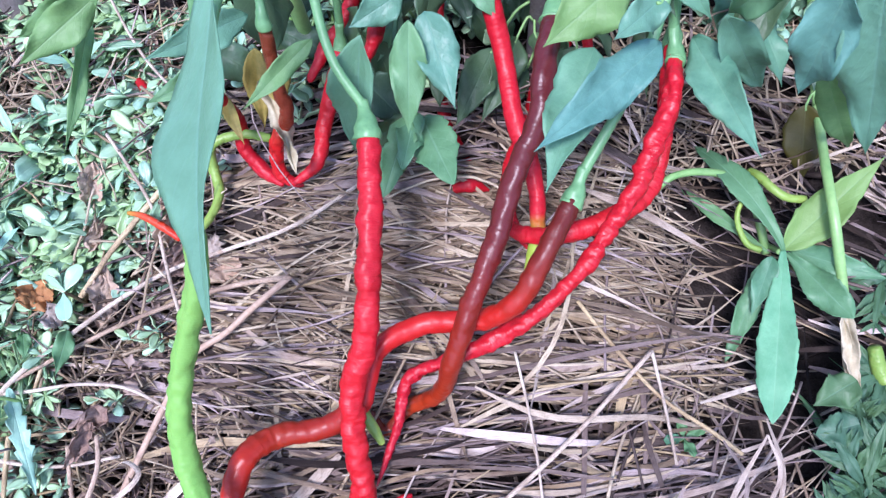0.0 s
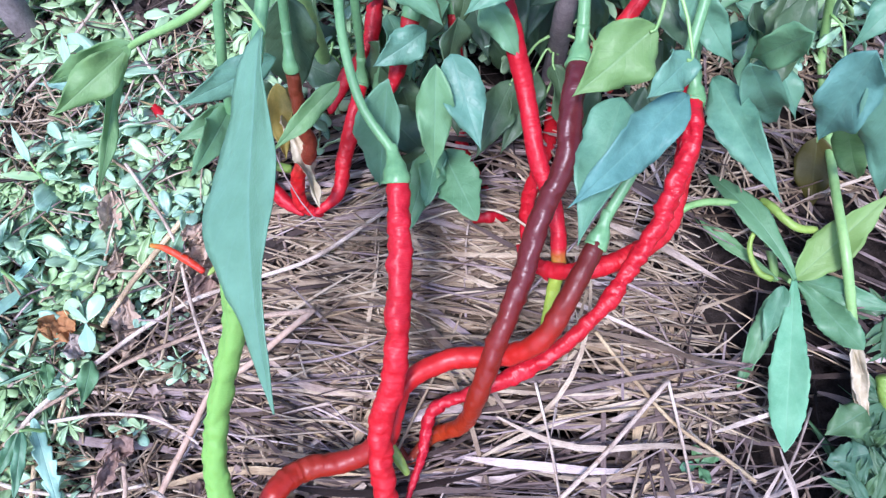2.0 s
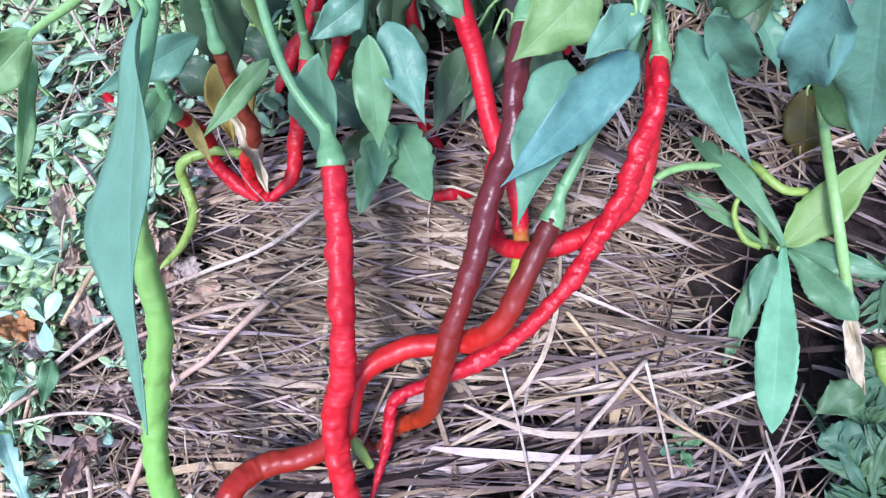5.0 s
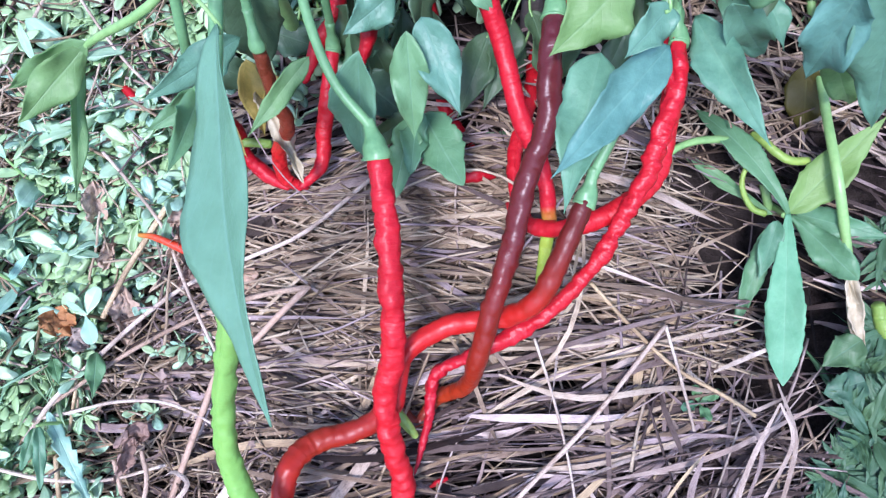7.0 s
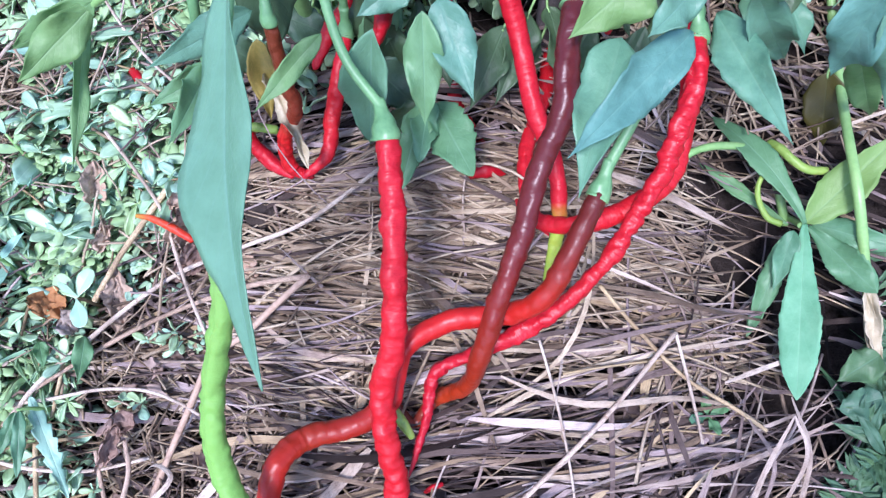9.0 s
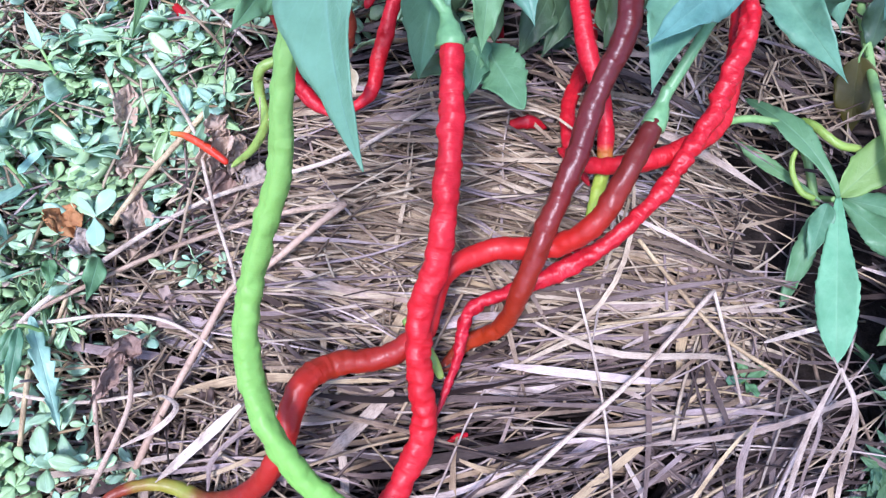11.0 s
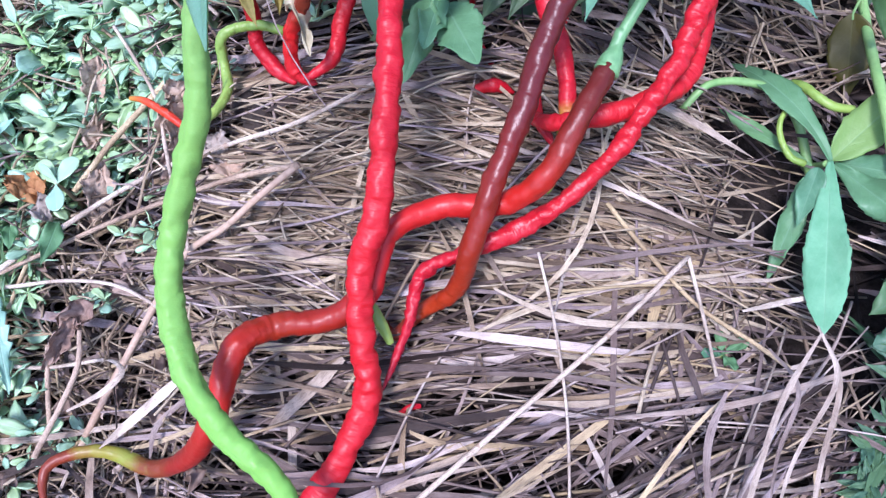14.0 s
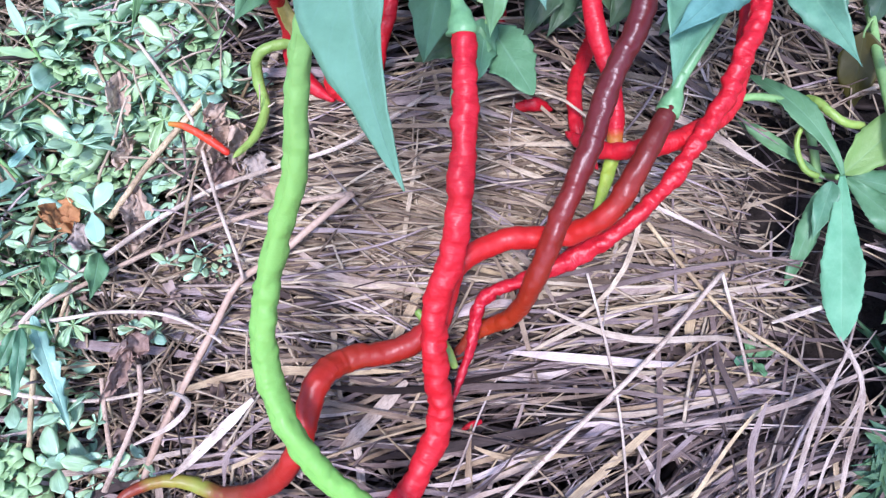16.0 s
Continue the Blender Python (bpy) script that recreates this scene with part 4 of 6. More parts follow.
PURS = unit_leaves("purslane_leaf", "spoon", 4, 0.035, 0.08, 0.6)
NARR = unit_leaves("narrow_leaf", "spoon", 4, 0.02, 0.22)
BLADES = {m: unit_leaves("grass_blade", "lance", 3, 0.008, 0.30) for m in (M_NARROW, M_WEED)}


def pair(parent, at, along, size, r, mat, shared, width=0.43):
    """Two leaves opposite each other on a stem."""
    turn0 = r.uniform(0, 6.28)
    for q in (0, 1):
        a = turn0 + q * 3.14 + r.uniform(-0.4, 0.4)
        e = r.uniform(-0.15, 0.55)
        d = (Vector((math.cos(a) * math.cos(e), math.sin(a) * math.cos(e), math.sin(e))) + along * 0.5).normalized()
        s = size * r.uniform(0.75, 1.2)
        ob = part("leaf", r.choice(shared), mat, parent)
        ob.matrix_basis = aim(at, at + d, Vector((r.gauss(0, 0.4), r.gauss(0, 0.4), 1))) @ Matrix.Diagonal((s * width, s, s, 1))


def purslane(r, shoots, reach, size=0.014, at=(0, 0, 0)):
    root = thing("purslane", at, "sprawling purslane weed with fleshy pale green leaves", "weed", "purslane weeds")
    for k in range(shoots):
        a = k * 6.283 / shoots + r.uniform(-0.7, 0.7)
        l = reach * r.uniform(0.5, 1.15)
        h = r.uniform(0.003, 0.022)
        end = Vector((l * math.cos(a), l * math.sin(a), h))
        mid = end * 0.5 + Vector((r.uniform(-0.006, 0.006), r.uniform(-0.006, 0.006), 0.005))
        line = spline([(0, 0, -0.008), mid, end], 11)
        stem = part("stem", tube("purslane_stem", [(0, 0, -0.008), mid, end], [0.0011, 0.0010, 0.0006], 8, 6, 0.0, 0, False), M_WEED_STEM, root)
        for node, f in ((3, 0.65), (5, 0.9), (7, 1.1)):
            if r.random() < 0.8:
                pair(stem, line[node], (end - mid).normalized(), size * f * r.uniform(0.7, 1.15), r, M_PURSLANE, PURS)
        pair(stem, end, Vector((0, 0, 0.6)), size * r.uniform(0.8, 1.2), r, M_PURSLANE, PURS)
        pair(stem, end + Vector((0, 0, 0.002)), Vector((0, 0, 1.2)), size * r.uniform(0.4, 0.7), r, M_PURSLANE, PURS, 0.45)
        if r.random() < 0.5:
            pair(stem, end + Vector((0, 0, 0.003)), Vector((0, 0, 1.8)), size * 0.35, r, M_PURSLANE, PURS, 0.45)
    return root


def narrow_weed(r, shoots):
    root = thing("narrow_leaf_weed", (0, 0, 0), "light green weed with drooping narrow leaves", "weed", "narrow-leaved weeds")
    for k in range(shoots):
        a = k * 6.283 / shoots + r.uniform(-0.5, 0.5)
        end = Vector((0.016 * math.cos(a), 0.016 * math.sin(a), r.uniform(0.022, 0.045)))
        stem = part("stem", tube("weed_stem", [(0, 0, -0.006), end * 0.5 + Vector((0, 0, 0.005)), end], [0.0012, 0.0010, 0.0007], 8, 6, 0.0, 0, False), M_STEM, root)
        whorl(stem, end, r.choice((5, 6, 8)), 0.018, 0.0050, M_NARROW, "spoon", 0.25, NARR, r)
        whorl(stem, end * 0.55 + Vector((0, 0, 0.003)), 4, 0.014, 0.0045, M_NARROW, "spoon", 0.1, NARR, r)
    return root


def grass_tuft(r, blades, low=0.018, high=0.045, width=0.0018, at=(0, 0, 0), mat=None):
    root = thing("grass_tuft", at, "small tuft of deep green grass blades" if mat else "small tuft of bright green grass blades", "grass", "grass tufts")
    for k in range(blades):
        a = r.uniform(0, 6.28)
        e = r.uniform(0.12, 0.95)
        d = Vector((math.cos(a) * math.cos(e), math.sin(a) * math.cos(e), math.sin(e)))
        ob = part("blade", r.choice(BLADES[mat or M_NARROW]), mat or M_NARROW, root)
        l = r.uniform(low, high)
        ob.matrix_basis = aim((r.uniform(-0.003, 0.003), r.uniform(-0.003, 0.003), -0.004), d, (0, 0, 1)) @ Matrix.Diagonal((width, l, l, 1))
    return root


def plant_out(made, spots, r):
    """Stands the first of the kind at the first spot and copies at the others."""
    for k, (x, y) in enumerate(spots):
        m = Matrix.Translation((x, y, ground_z(x, y) - 0.010 + r.uniform(0, 0.006))) @ Matrix.Rotation(r.uniform(0, 6.28), 4, "Z")
        src = made[k % len(made)]
        s = r.uniform(0.75, 1.2)
        if k < len(made):
            src.matrix_basis = m
            src.scale = (s, s, s)
        else:
            ob = copy_thing(src, m)
            ob.scale = (s, s, s)


r = random.Random(21)
spots = []
for _ in range(16000):
    x, y = r.gauss(-0.10, 0.36), r.uniform(-0.30, 0.80)
    if (x + 0.195) ** 2 + (y - 0.275) ** 2 < 0.030**2 or (x + 0.290) ** 2 + (y - 0.215) ** 2 < 0.034**2 or r.random() < (y - 0.45) / 0.3 or r.random() < (abs(x + 0.05) - 0.45) / 0.35:
        continue
    edge = -0.165 - 0.10 * max(0, -y) + 0.02 * math.sin(y * 30)
    leftside = x < edge + max(0.0, (y - 0.20)) * 0.5
    back = y > 0.225 + 0.03 * math.sin(x * 22) and r.random() < 0.8
    if not (leftside or back):
        continue
    patch = noise.noise(Vector((x * 16, y * 16, 4.2)))
    if leftside and y < 0.29 and (patch < (-0.25 if y < 0.03 else -0.42 if y < 0.13 else -0.8) or r.random() < (0.45 if y < 0.03 else 0.15)):
        continue
    if -0.240 < x and y < 0.105 or x > -0.252 and y < 0.03 or -0.31 < x < -0.243 and 0.03 < y < 0.10 and r.random() < 0.88:
        continue
    if all((x - a) ** 2 + (y - b) ** 2 > (0.0205 if y < 0.12 else 0.0170) ** 2 for a, b in spots):
        spots.append((x, y))
far_spots = [(x, y) for x, y in spots if y > 0.255 or x < -0.31]
spots = [(x, y) for x, y in spots if not (y > 0.255 or x < -0.31)]
kinds = [[], [], []]
for x, y in spots:
    w = r.random()
    kinds[0 if w < 0.66 else 1 if w < 0.88 else 2].append((x, y))
plant_out([purslane(r, 4, 0.030, 0.019), purslane(r, 5, 0.036, 0.015), purslane(r, 4, 0.040, 0.020), purslane(r, 4, 0.028, 0.013), purslane(r, 3, 0.034, 0.023)], kinds[0], r)
plant_out([narrow_weed(r, 2), narrow_weed(r, 3)], kinds[1], r)
plant_out([grass_tuft(r, 14), grass_tuft(r, 20)], kinds[2], r)
for x, y, n in ((-0.272, 0.068, 34), (-0.270, 0.042, 30), (-0.254, 0.056, 24), (-0.288, 0.056, 26), (-0.262, 0.090, 24), (-0.300, 0.070, 24), (-0.305, 0.040, 24), (-0.280, 0.020, 22), (-0.300, 0.010, 20), (-0.330, 0.120, 20)):
    grass_tuft(r, n, 0.016, 0.046, 0.0024, (x, y, ground_z(x, y) + 0.004))
for x, y, h, n, reach, size in ((-0.236, 0.118, 0.004, 3, 0.016, 0.017), (-0.195, 0.116, -0.004, 3, 0.014, 0.015), (-0.163, 0.139, 0.004, 4, 0.014, 0.016), (-0.250, 0.181, 0.008, 4, 0.016, 0.018), (-0.195, 0.083, -0.002, 4, 0.012, 0.009), (-0.237, -0.048, -0.006, 3, 0.010, 0.010), (-0.215, -0.048, -0.004, 2, 0.008, 0.012), (-0.267, 0.110, 0.010, 2, 0.018, 0.019), (-0.188, 0.182, 0.008, 4, 0.016, 0.013), (-0.212, 0.018, 0.000, 2, 0.009, 0.011), (-0.187, 0.049, -0.004, 2, 0.010, 0.009), (-0.172, 0.046, -0.006, 2, 0.008, 0.008)):
    purslane(r, n, reach, size, (x, y, ground_z(x, y) + h))
for x, y, lean, height, n in ((-0.268, 0.088, (-0.022, 0.020), 0.058, 9), (-0.292, 0.100, (-0.008, 0.022), 0.050, 8), (-0.300, 0.060, (-0.014, 0.004), 0.045, 7), (-0.262, 0.150, (-0.006, 0.012), 0.040, 7), (-0.232, 0.205, (-0.010, 0.006), 0.045, 7), (-0.310, 0.165, (0.006, 0.010), 0.050, 8)):
    z = ground_z(x, y)
    shoot = thing("upright_weed", (x, y, z), "upright weed shoot with narrow pale green leaves", "weed", "upright weeds")
    line = [Vector((x + lean[0] * u, y + lean[1] * u, z - 0.008 + (height + 0.008) * u)) for u in (0.0, 0.33, 0.66, 1.0)]
    branch(shoot, line, 0.0014, 0.0008, M_STEM, "stem", 10)
    for k in range(n):
        u = 0.25 + 0.75 * k / (n - 1)
        b = Vector((x + lean[0] * u, y + lean[1] * u, z - 0.008 + (height + 0.008) * u))
        a = k * 2.4 + r.uniform(-0.4, 0.4)
        l = 0.026 * (1.15 - 0.5 * u) * r.uniform(0.85, 1.2)
        leaf(shoot, b, b + Vector((l * math.cos(a), l * math.sin(a), l * (0.1 + 0.7 * u))), l * 0.30, r.choice((M_WEED_PALE, M_NARROW)), "lance", (0, -0.3, 1), 0.2, 0.12, 0.06, 0.1, "", "leaf", 0.05)
trio = thing("purslane", (-0.232, 0.071, ground_z(-0.232, 0.071)), "purslane shoot with three large oval leaves", "weed", "purslane weeds")
branch(trio, [(-0.230, 0.074, 0.010), (-0.231, 0.072, 0.026), (-0.232, 0.070, 0.034)], 0.0012, 0.0009, M_WEED_STEM, "stem")
leaf(trio, (-0.232, 0.070, 0.034), (-0.244, 0.084, 0.038), 0.0105, M_PURSLANE, "spoon", (0, -0.3, 1), 0.15, 0.05, 0.03, 0, "", "leaf", 0.0)
leaf(trio, (-0.232, 0.070, 0.034), (-0.224, 0.086, 0.038), 0.0095, M_PURSLANE, "spoon", (0.1, -0.4, 1), 0.15, 0.05, 0.03, 0, "", "leaf", 0.0)
leaf(trio, (-0.232, 0.070, 0.034), (-0.227, 0.053, 0.032), 0.0100, M_PURSLANE, "spoon", (0.1, -0.4, 1), 0.15, 0.05, 0.03, 0, "", "leaf", 0.0)
leaf(trio, (-0.231, 0.071, 0.034), (-0.238, 0.076, 0.044), 0.0050, M_PURSLANE, "spoon", (-0.4, -0.5, 1), 0.15, 0.05, 0.03, 0, "", "leaf", 0.0)

SEEDLING = [leaf_mesh("seedling_leaf", 1.0, 0.55, "spoon", 0.1, 0.1, 0.02, 0.1 * k, k, 2, 5, 0.02, 0.0) for k in range(3)]
M_SEEDLING = leaf_material("seedling_leaf", (0.24, 0.46, 0.24), (0.48, 0.72, 0.42), (0.48, 0.72, 0.42), 0.45, 0.22, 3.0, 0.5, None, 0.02)
wv, wf = [], []
for k in range(3400):
    x, y = r.uniform(-0.40, -0.15), r.uniform(-0.06, 0.30)
    if x > -0.235 - 0.02 * (y < 0.02) and y < 0.105 + 0.02 * math.sin(x * 60) or x > -0.17 and y < 0.20 or (x + 0.195) ** 2 + (y - 0.275) ** 2 < 0.030**2:
        continue
    if noise.noise(Vector((x * 22, y * 22, 9.1))) < -0.06 or (x + 0.290) ** 2 + (y - 0.200) ** 2 < 0.030**2 and r.random() < 0.8 or (x + 0.272) ** 2 + (y - 0.056) ** 2 < 0.030**2 and r.random() < 0.8:
        continue
    c = Vector((x, y, ground_z(x, y) + r.uniform(-0.004, 0.018)))
    turn0, size = r.uniform(0, 6.28), r.uniform(0.005, 0.013)
    for q in range(r.choice((3, 4, 6))):
        a, e = turn0 + q * 2.4, r.uniform(0.0, 0.7)
        d = Vector((math.cos(a) * math.cos(e), math.sin(a) * math.cos(e), math.sin(e)))
        l = size * r.uniform(0.7, 1.2)
        m = aim(c, c + d, Vector((r.gauss(0, 0.3), r.gauss(0, 0.3), 1)) - 0.2 * d) @ Matrix.Diagonal((l, l, l, 1))
        src = r.choice(SEEDLING)
        n = len(wv)
        wv += [m @ v.co for v in src.vertices]
        wf += [tuple(n + i for i in p.vertices) for p in src.polygons]
seedlings = part("weed_seedlings", mesh("weed_seedlings", wv, wf, [(0.2, 0.1)] * len(wv)), M_SEEDLING)
tagged(seedlings, "low yellowish-green weed seedlings between the larger weeds", "weeds", kind="stuff")

wv, wf, wu = [], [], []
for x, y in far_spots:
    h = r.uniform(0.012, 0.035)
    for k in range(r.choice((3, 4, 5))):
        c = Vector((x + r.gauss(0, 0.011), y + r.gauss(0, 0.011), ground_z(x, y) + h + r.gauss(0, 0.005)))
        turn0 = r.uniform(0, 6.28)
        for q in range(r.choice((4, 5, 6))):
            a, e = turn0 + q * 2.4, r.uniform(0.05, 0.6)
            d = Vector((math.cos(a) * math.cos(e), math.sin(a) * math.cos(e), math.sin(e)))
            src = r.choice(PURS if q % 3 else NARR)
            l = r.uniform(0.011, 0.023)
            m = aim(c, c + d, Vector((r.gauss(0, 0.35), r.gauss(0, 0.35), 1)) - 0.2 * d) @ Matrix.Diagonal((l * r.uniform(0.30, 0.46), l, l, 1))
            n = len(wv)
            wv += [m @ v.co for v in src.vertices]
            wf += [tuple(n + i for i in p.vertices) for p in src.polygons]
            wu += [(0.2, 0.1)] * len(src.vertices)
cover = part("weed_cover", mesh("weed_cover", wv, wf, wu), M_PURSLANE)
tagged(cover, "dense cover of low pale green weeds", "weeds", kind="stuff")

# ---- loose stalks on the straw ----
def stalk(points, r0, r1, mat, label, name="dry_stalk"):
    """A dry stem with its slightly swollen joints and a frayed end."""
    root = thing(name, points[0], label, "dry stalk", "dry stalks")
    part("stem", tube("stalk", points, [r0, (r0 + r1) / 2, r1], 30, 8, 0.10, len(label), False, points[0]), mat, root)
    line = spline(points, 40)
    run = sum((b - a).length for a, b in zip(line, line[1:]))
    for q in range(1, 1 + max(1, int(run / 0.055))):
        k = min(37, int(40 * (q - 0.35) / max(1, int(run / 0.055))) + 1)
        rr = (r0 + (r1 - r0) * k / 40) * 1.09
        part("joint", tube("joint", [line[k - 1] * 0.3 + line[k] * 0.7, line[k], line[k] * 0.7 + line[k + 1] * 0.3], [rr * 0.8, rr, rr * 0.8], 5, 8, 0.06, q, False, points[0]), M_JOINT, root, "darker stem joint")
    return root


def ribbon(points, w0, w1, mat, label, turn=0.0, name="loose_straw"):
    """A single dry straw blade, a flat band creased along its middle, laid along a line."""
    line = spline(points, 26)
    o = Vector(points[0])
    verts, faces, uvs = [], [], []
    for k, c in enumerate(line):
        t = (line[min(k + 1, 25)] - line[max(k - 1, 0)]).normalized()
        side = t.cross(Vector((0, -0.3, 1))).normalized()
        side = Matrix.Rotation(turn * k / 25, 3, t) @ side
        up = side.cross(t)
        u = k / 25
        w = (w0 + (w1 - w0) * u) / 2 * (1 if u < 0.72 else max(0.10, 1 - ((u - 0.72) / 0.28) ** 1.6)) * (0.35 + 0.65 * min(1.0, u / 0.25))
        for a, b, cu in ((-1, 0.0, 0), (0, 0.22, 0.5), (1, 0.0, 1), (0, 0.06, 0.5)):
            verts.append(c - o + side * (w * a) + up * (w * b))
            uvs.append((cu, u * 6))
    for k in range(25):
        for j in range(4):
            a, b = 4 * k + j, 4 * k + (j + 1) % 4
            faces.append((a, b, b + 4, a + 4))
    faces += [(3, 2, 1, 0), (100, 101, 102, 103)]
    root = thing(name, points[0], label, "straw", "straw blades")
    part("blade", mesh("straw_blade", verts, faces, uvs, False), mat, root)
    return root


stalk([(-0.0930, 0.0616, 0.0519), (-0.1166, 0.0488, 0.0403), (-0.1333, 0.0402, 0.0300), (-0.1559, 0.0309, 0.0201), (-0.1697, 0.0116, 0.0085), (-0.1839, -0.0075, -0.0055), (-0.1953, -0.0226, -0.0171), (-0.2057, -0.0399, -0.0273), (-0.2121, -0.0580, -0.0339)], 0.0018, 0.0021, M_STALK, "bent brown dry stalk lying across the straw")
stalk([(-0.0929, 0.0605, 0.0525), (-0.1283, 0.0633, 0.0420), (-0.1681, 0.0606, 0.0291), (-0.2049, 0.0516, 0.0205), (-0.2391, 0.0374, 0.0145), (-0.2654, 0.0240, 0.0115)], 0.0016, 0.0012, M_STRAW_TAN, "pale brown dry stalk running into the weeds")
stalk([(-0.2793, 0.0082, 0.0063), (-0.2575, 0.0296, 0.0142), (-0.2281, 0.0494, 0.0217), (-0.2001, 0.0668, 0.0284), (-0.1702, 0.0800, 0.0354), (-0.1323, 0.0870, 0.0442), (-0.0949, 0.0953, 0.0509), (-0.0504, 0.1243, 0.0547)], 0.0016, 0.0012, M_STRAW_PALE, "long straight pale straw stem over the mulch")
stalk([(-0.2800, 0.0190, 0.0106), (-0.2535, 0.0202, 0.0092), (-0.2248, 0.0229, 0.0097), (-0.1974, 0.0197, 0.0101), (-0.1785, 0.0117, 0.0083), (-0.1659, 0.0036, 0.0059)], 0.0012, 0.0009, M_STRAW_PALE, "thin bleached straw bent in an arc")
stalk([(-0.2088, 0.1571, 0.0710), (-0.1933, 0.1354, 0.0630), (-0.1774, 0.1095, 0.0551), (-0.1698, 0.0846, 0.0477), (-0.1629, 0.0618, 0.0398), (-0.1551, 0.0405, 0.0316), (-0.1522, 0.0289, 0.0251)], 0.0011, 0.0010, M_STRAW_PALE, "straight straw stem leaning on weeds")
stalk([(-0.1722, 0.1222, 0.0600), (-0.1900, 0.1061, 0.0500), (-0.2080, 0.0890, 0.0395), (-0.2254, 0.0706, 0.0270)], 0.0018, 0.0017, M_STRAW_YELLOW, "yellow straw stem among the weeds")
stalk([(-0.1722, 0.1222, 0.0600), (-0.1662, 0.1158, 0.0537), (-0.1590, 0.1101, 0.0451)], 0.0013, 0.0011, M_STRAW_YELLOW, "snapped end of a yellow straw stem")
stalk([(0.1000, 0.0200, 0.0204), (0.0520, -0.0231, 0.0140), (0.0070, -0.0565, 0.0025), (-0.0264, -0.0815, -0.0075), (-0.0553, -0.1029, -0.0162)], 0.0013, 0.0015, M_STRAW_PALE, "long bleached straw snapped at the top")
stalk([(0.1000, 0.0200, 0.0204), (0.1022, 0.0020, 0.0143), (0.1040, -0.0188, 0.0085), (0.1051, -0.0365, 0.0036)], 0.0010, 0.0008, M_STRAW_PALE, "thin bleached straw hanging from a snapped stem")
stalk([(0.0262, 0.0217, 0.0251), (0.0305, -0.0038, 0.0171), (0.0334, -0.0294, 0.0094), (0.0345, -0.0561, 0.0014), (0.0331, -0.0860, -0.0077), (0.0302, -0.1047, -0.0135)], 0.0008, 0.0007, M_STRAW_PALE, "thin straight straw stem")
stalk([(0.0627, 0.0475, 0.0305), (0.0802, 0.0237, 0.0206), (0.1022, -0.0025, 0.0106), (0.1258, -0.0199, 0.0048), (0.1400, -0.0326, 0.0025)], 0.0012, 0.0011, M_STRAW_YELLOW, "yellow straw stem lying slantwise")
stalk([(-0.224, -0.0625, -0.018), (-0.206, -0.027, 0.000), (-0.205, -0.0075, 0.010)], 0.0016, 0.0012, M_STRAW_TAN, "short brown dry stalk standing out of straw")
stalk([(-0.229, -0.008, -0.004), (-0.2285, -0.025, -0.014), (-0.227, -0.044, -0.026)], 0.0014, 0.0013, M_STRAW_TAN, "short brown dry stalk leaning on the straw")
stalk([(-0.2625, -0.002, 0.000), (-0.2640, -0.020, -0.008), (-0.2665, -0.040, -0.020)], 0.0016, 0.0013, M_STRAW_YELLOW, "short yellow straw stem beside the weeds")
stalk([(-0.2455, 0.041, 0.014), (-0.2500, 0.028, 0.008), (-0.2560, 0.012, 0.000)], 0.0012, 0.0011, M_STRAW_YELLOW, "short yellow straw stem beside the weeds")
stalk([(-0.3000, -0.004, 0.004), (-0.2700, -0.014, -0.004), (-0.2350, -0.018, -0.010), (-0.2000, -0.014, -0.010)], 0.0013, 0.0010, M_STRAW_PALE, "pale straw stem lying flat beside the weeds")
stalk([(-0.150, 0.165, 0.070), (-0.195, 0.215, 0.080), (-0.235, 0.285, 0.100)], 0.0011, 0.0009, M_STRAW_PALE, "thin dry stem sticking up among weeds")
stalk([(-0.285, 0.215, 0.075), (-0.255, 0.250, 0.088), (-0.215, 0.300, 0.110)], 0.0012, 0.0009, M_STRAW_PALE, "thin dry stem sticking up among weeds")
ribbon([(-0.1502, -0.0248, -0.0034), (-0.1716, -0.0429, -0.0104), (-0.1920, -0.0593, -0.0168)], 0.0058, 0.0050, M_STRAW_PALE, "wide bleached straw blade lying slantwise", 0.3)
ribbon([(-0.209, -0.043, -0.008), (-0.189, -0.037, 0.000), (-0.180, -0.028, 0.004), (-0.190, -0.0205, 0.002), (-0.199, -0.024, -0.002)], 0.0032, 0.0026, M_STRAW_PALE, "curled bleached straw blade", 1.4)
ribbon([(-0.1646, -0.0644, -0.016), (-0.162, -0.050, -0.010), (-0.143, -0.0366, -0.003), (-0.135, -0.040, -0.005)], 0.0030, 0.0022, M_STRAW_GREY, "thin grey straw blade curled into a hook", 0.9)
ribbon([(-0.0710, -0.0226, 0.0022), (-0.0901, -0.0389, -0.0043), (-0.1094, -0.0555, -0.0108)], 0.0072, 0.0060, M_STRAW_BEIGE, "broad pale straw blade lying slantwise", 0.3)
ribbon([(0.1415, -0.0324, 0.036), (0.119, -0.061, 0.028), (0.102, -0.095, 0.012), (0.091, -0.117, -0.002)], 0.0028, 0.0018, M_STRAW_BEIGE, "arched dry straw blade", 0.8)
ribbon([(0.1415, -0.0324, 0.036), (0.1443, -0.0516, 0.028), (0.122, -0.0813, 0.016), (0.107, -0.1134, 0.002)], 0.0028, 0.0018, M_STRAW_BEIGE, "arched dry straw blade", -0.6)
ribbon([(0.1017, -0.0512, 0.020), (0.0916, -0.0704, 0.012), (0.089, -0.0925, 0.004), (0.094, -0.114, -0.006)], 0.0038, 0.0024, M_STRAW_GREY, "grey twisted straw blade", 1.2)
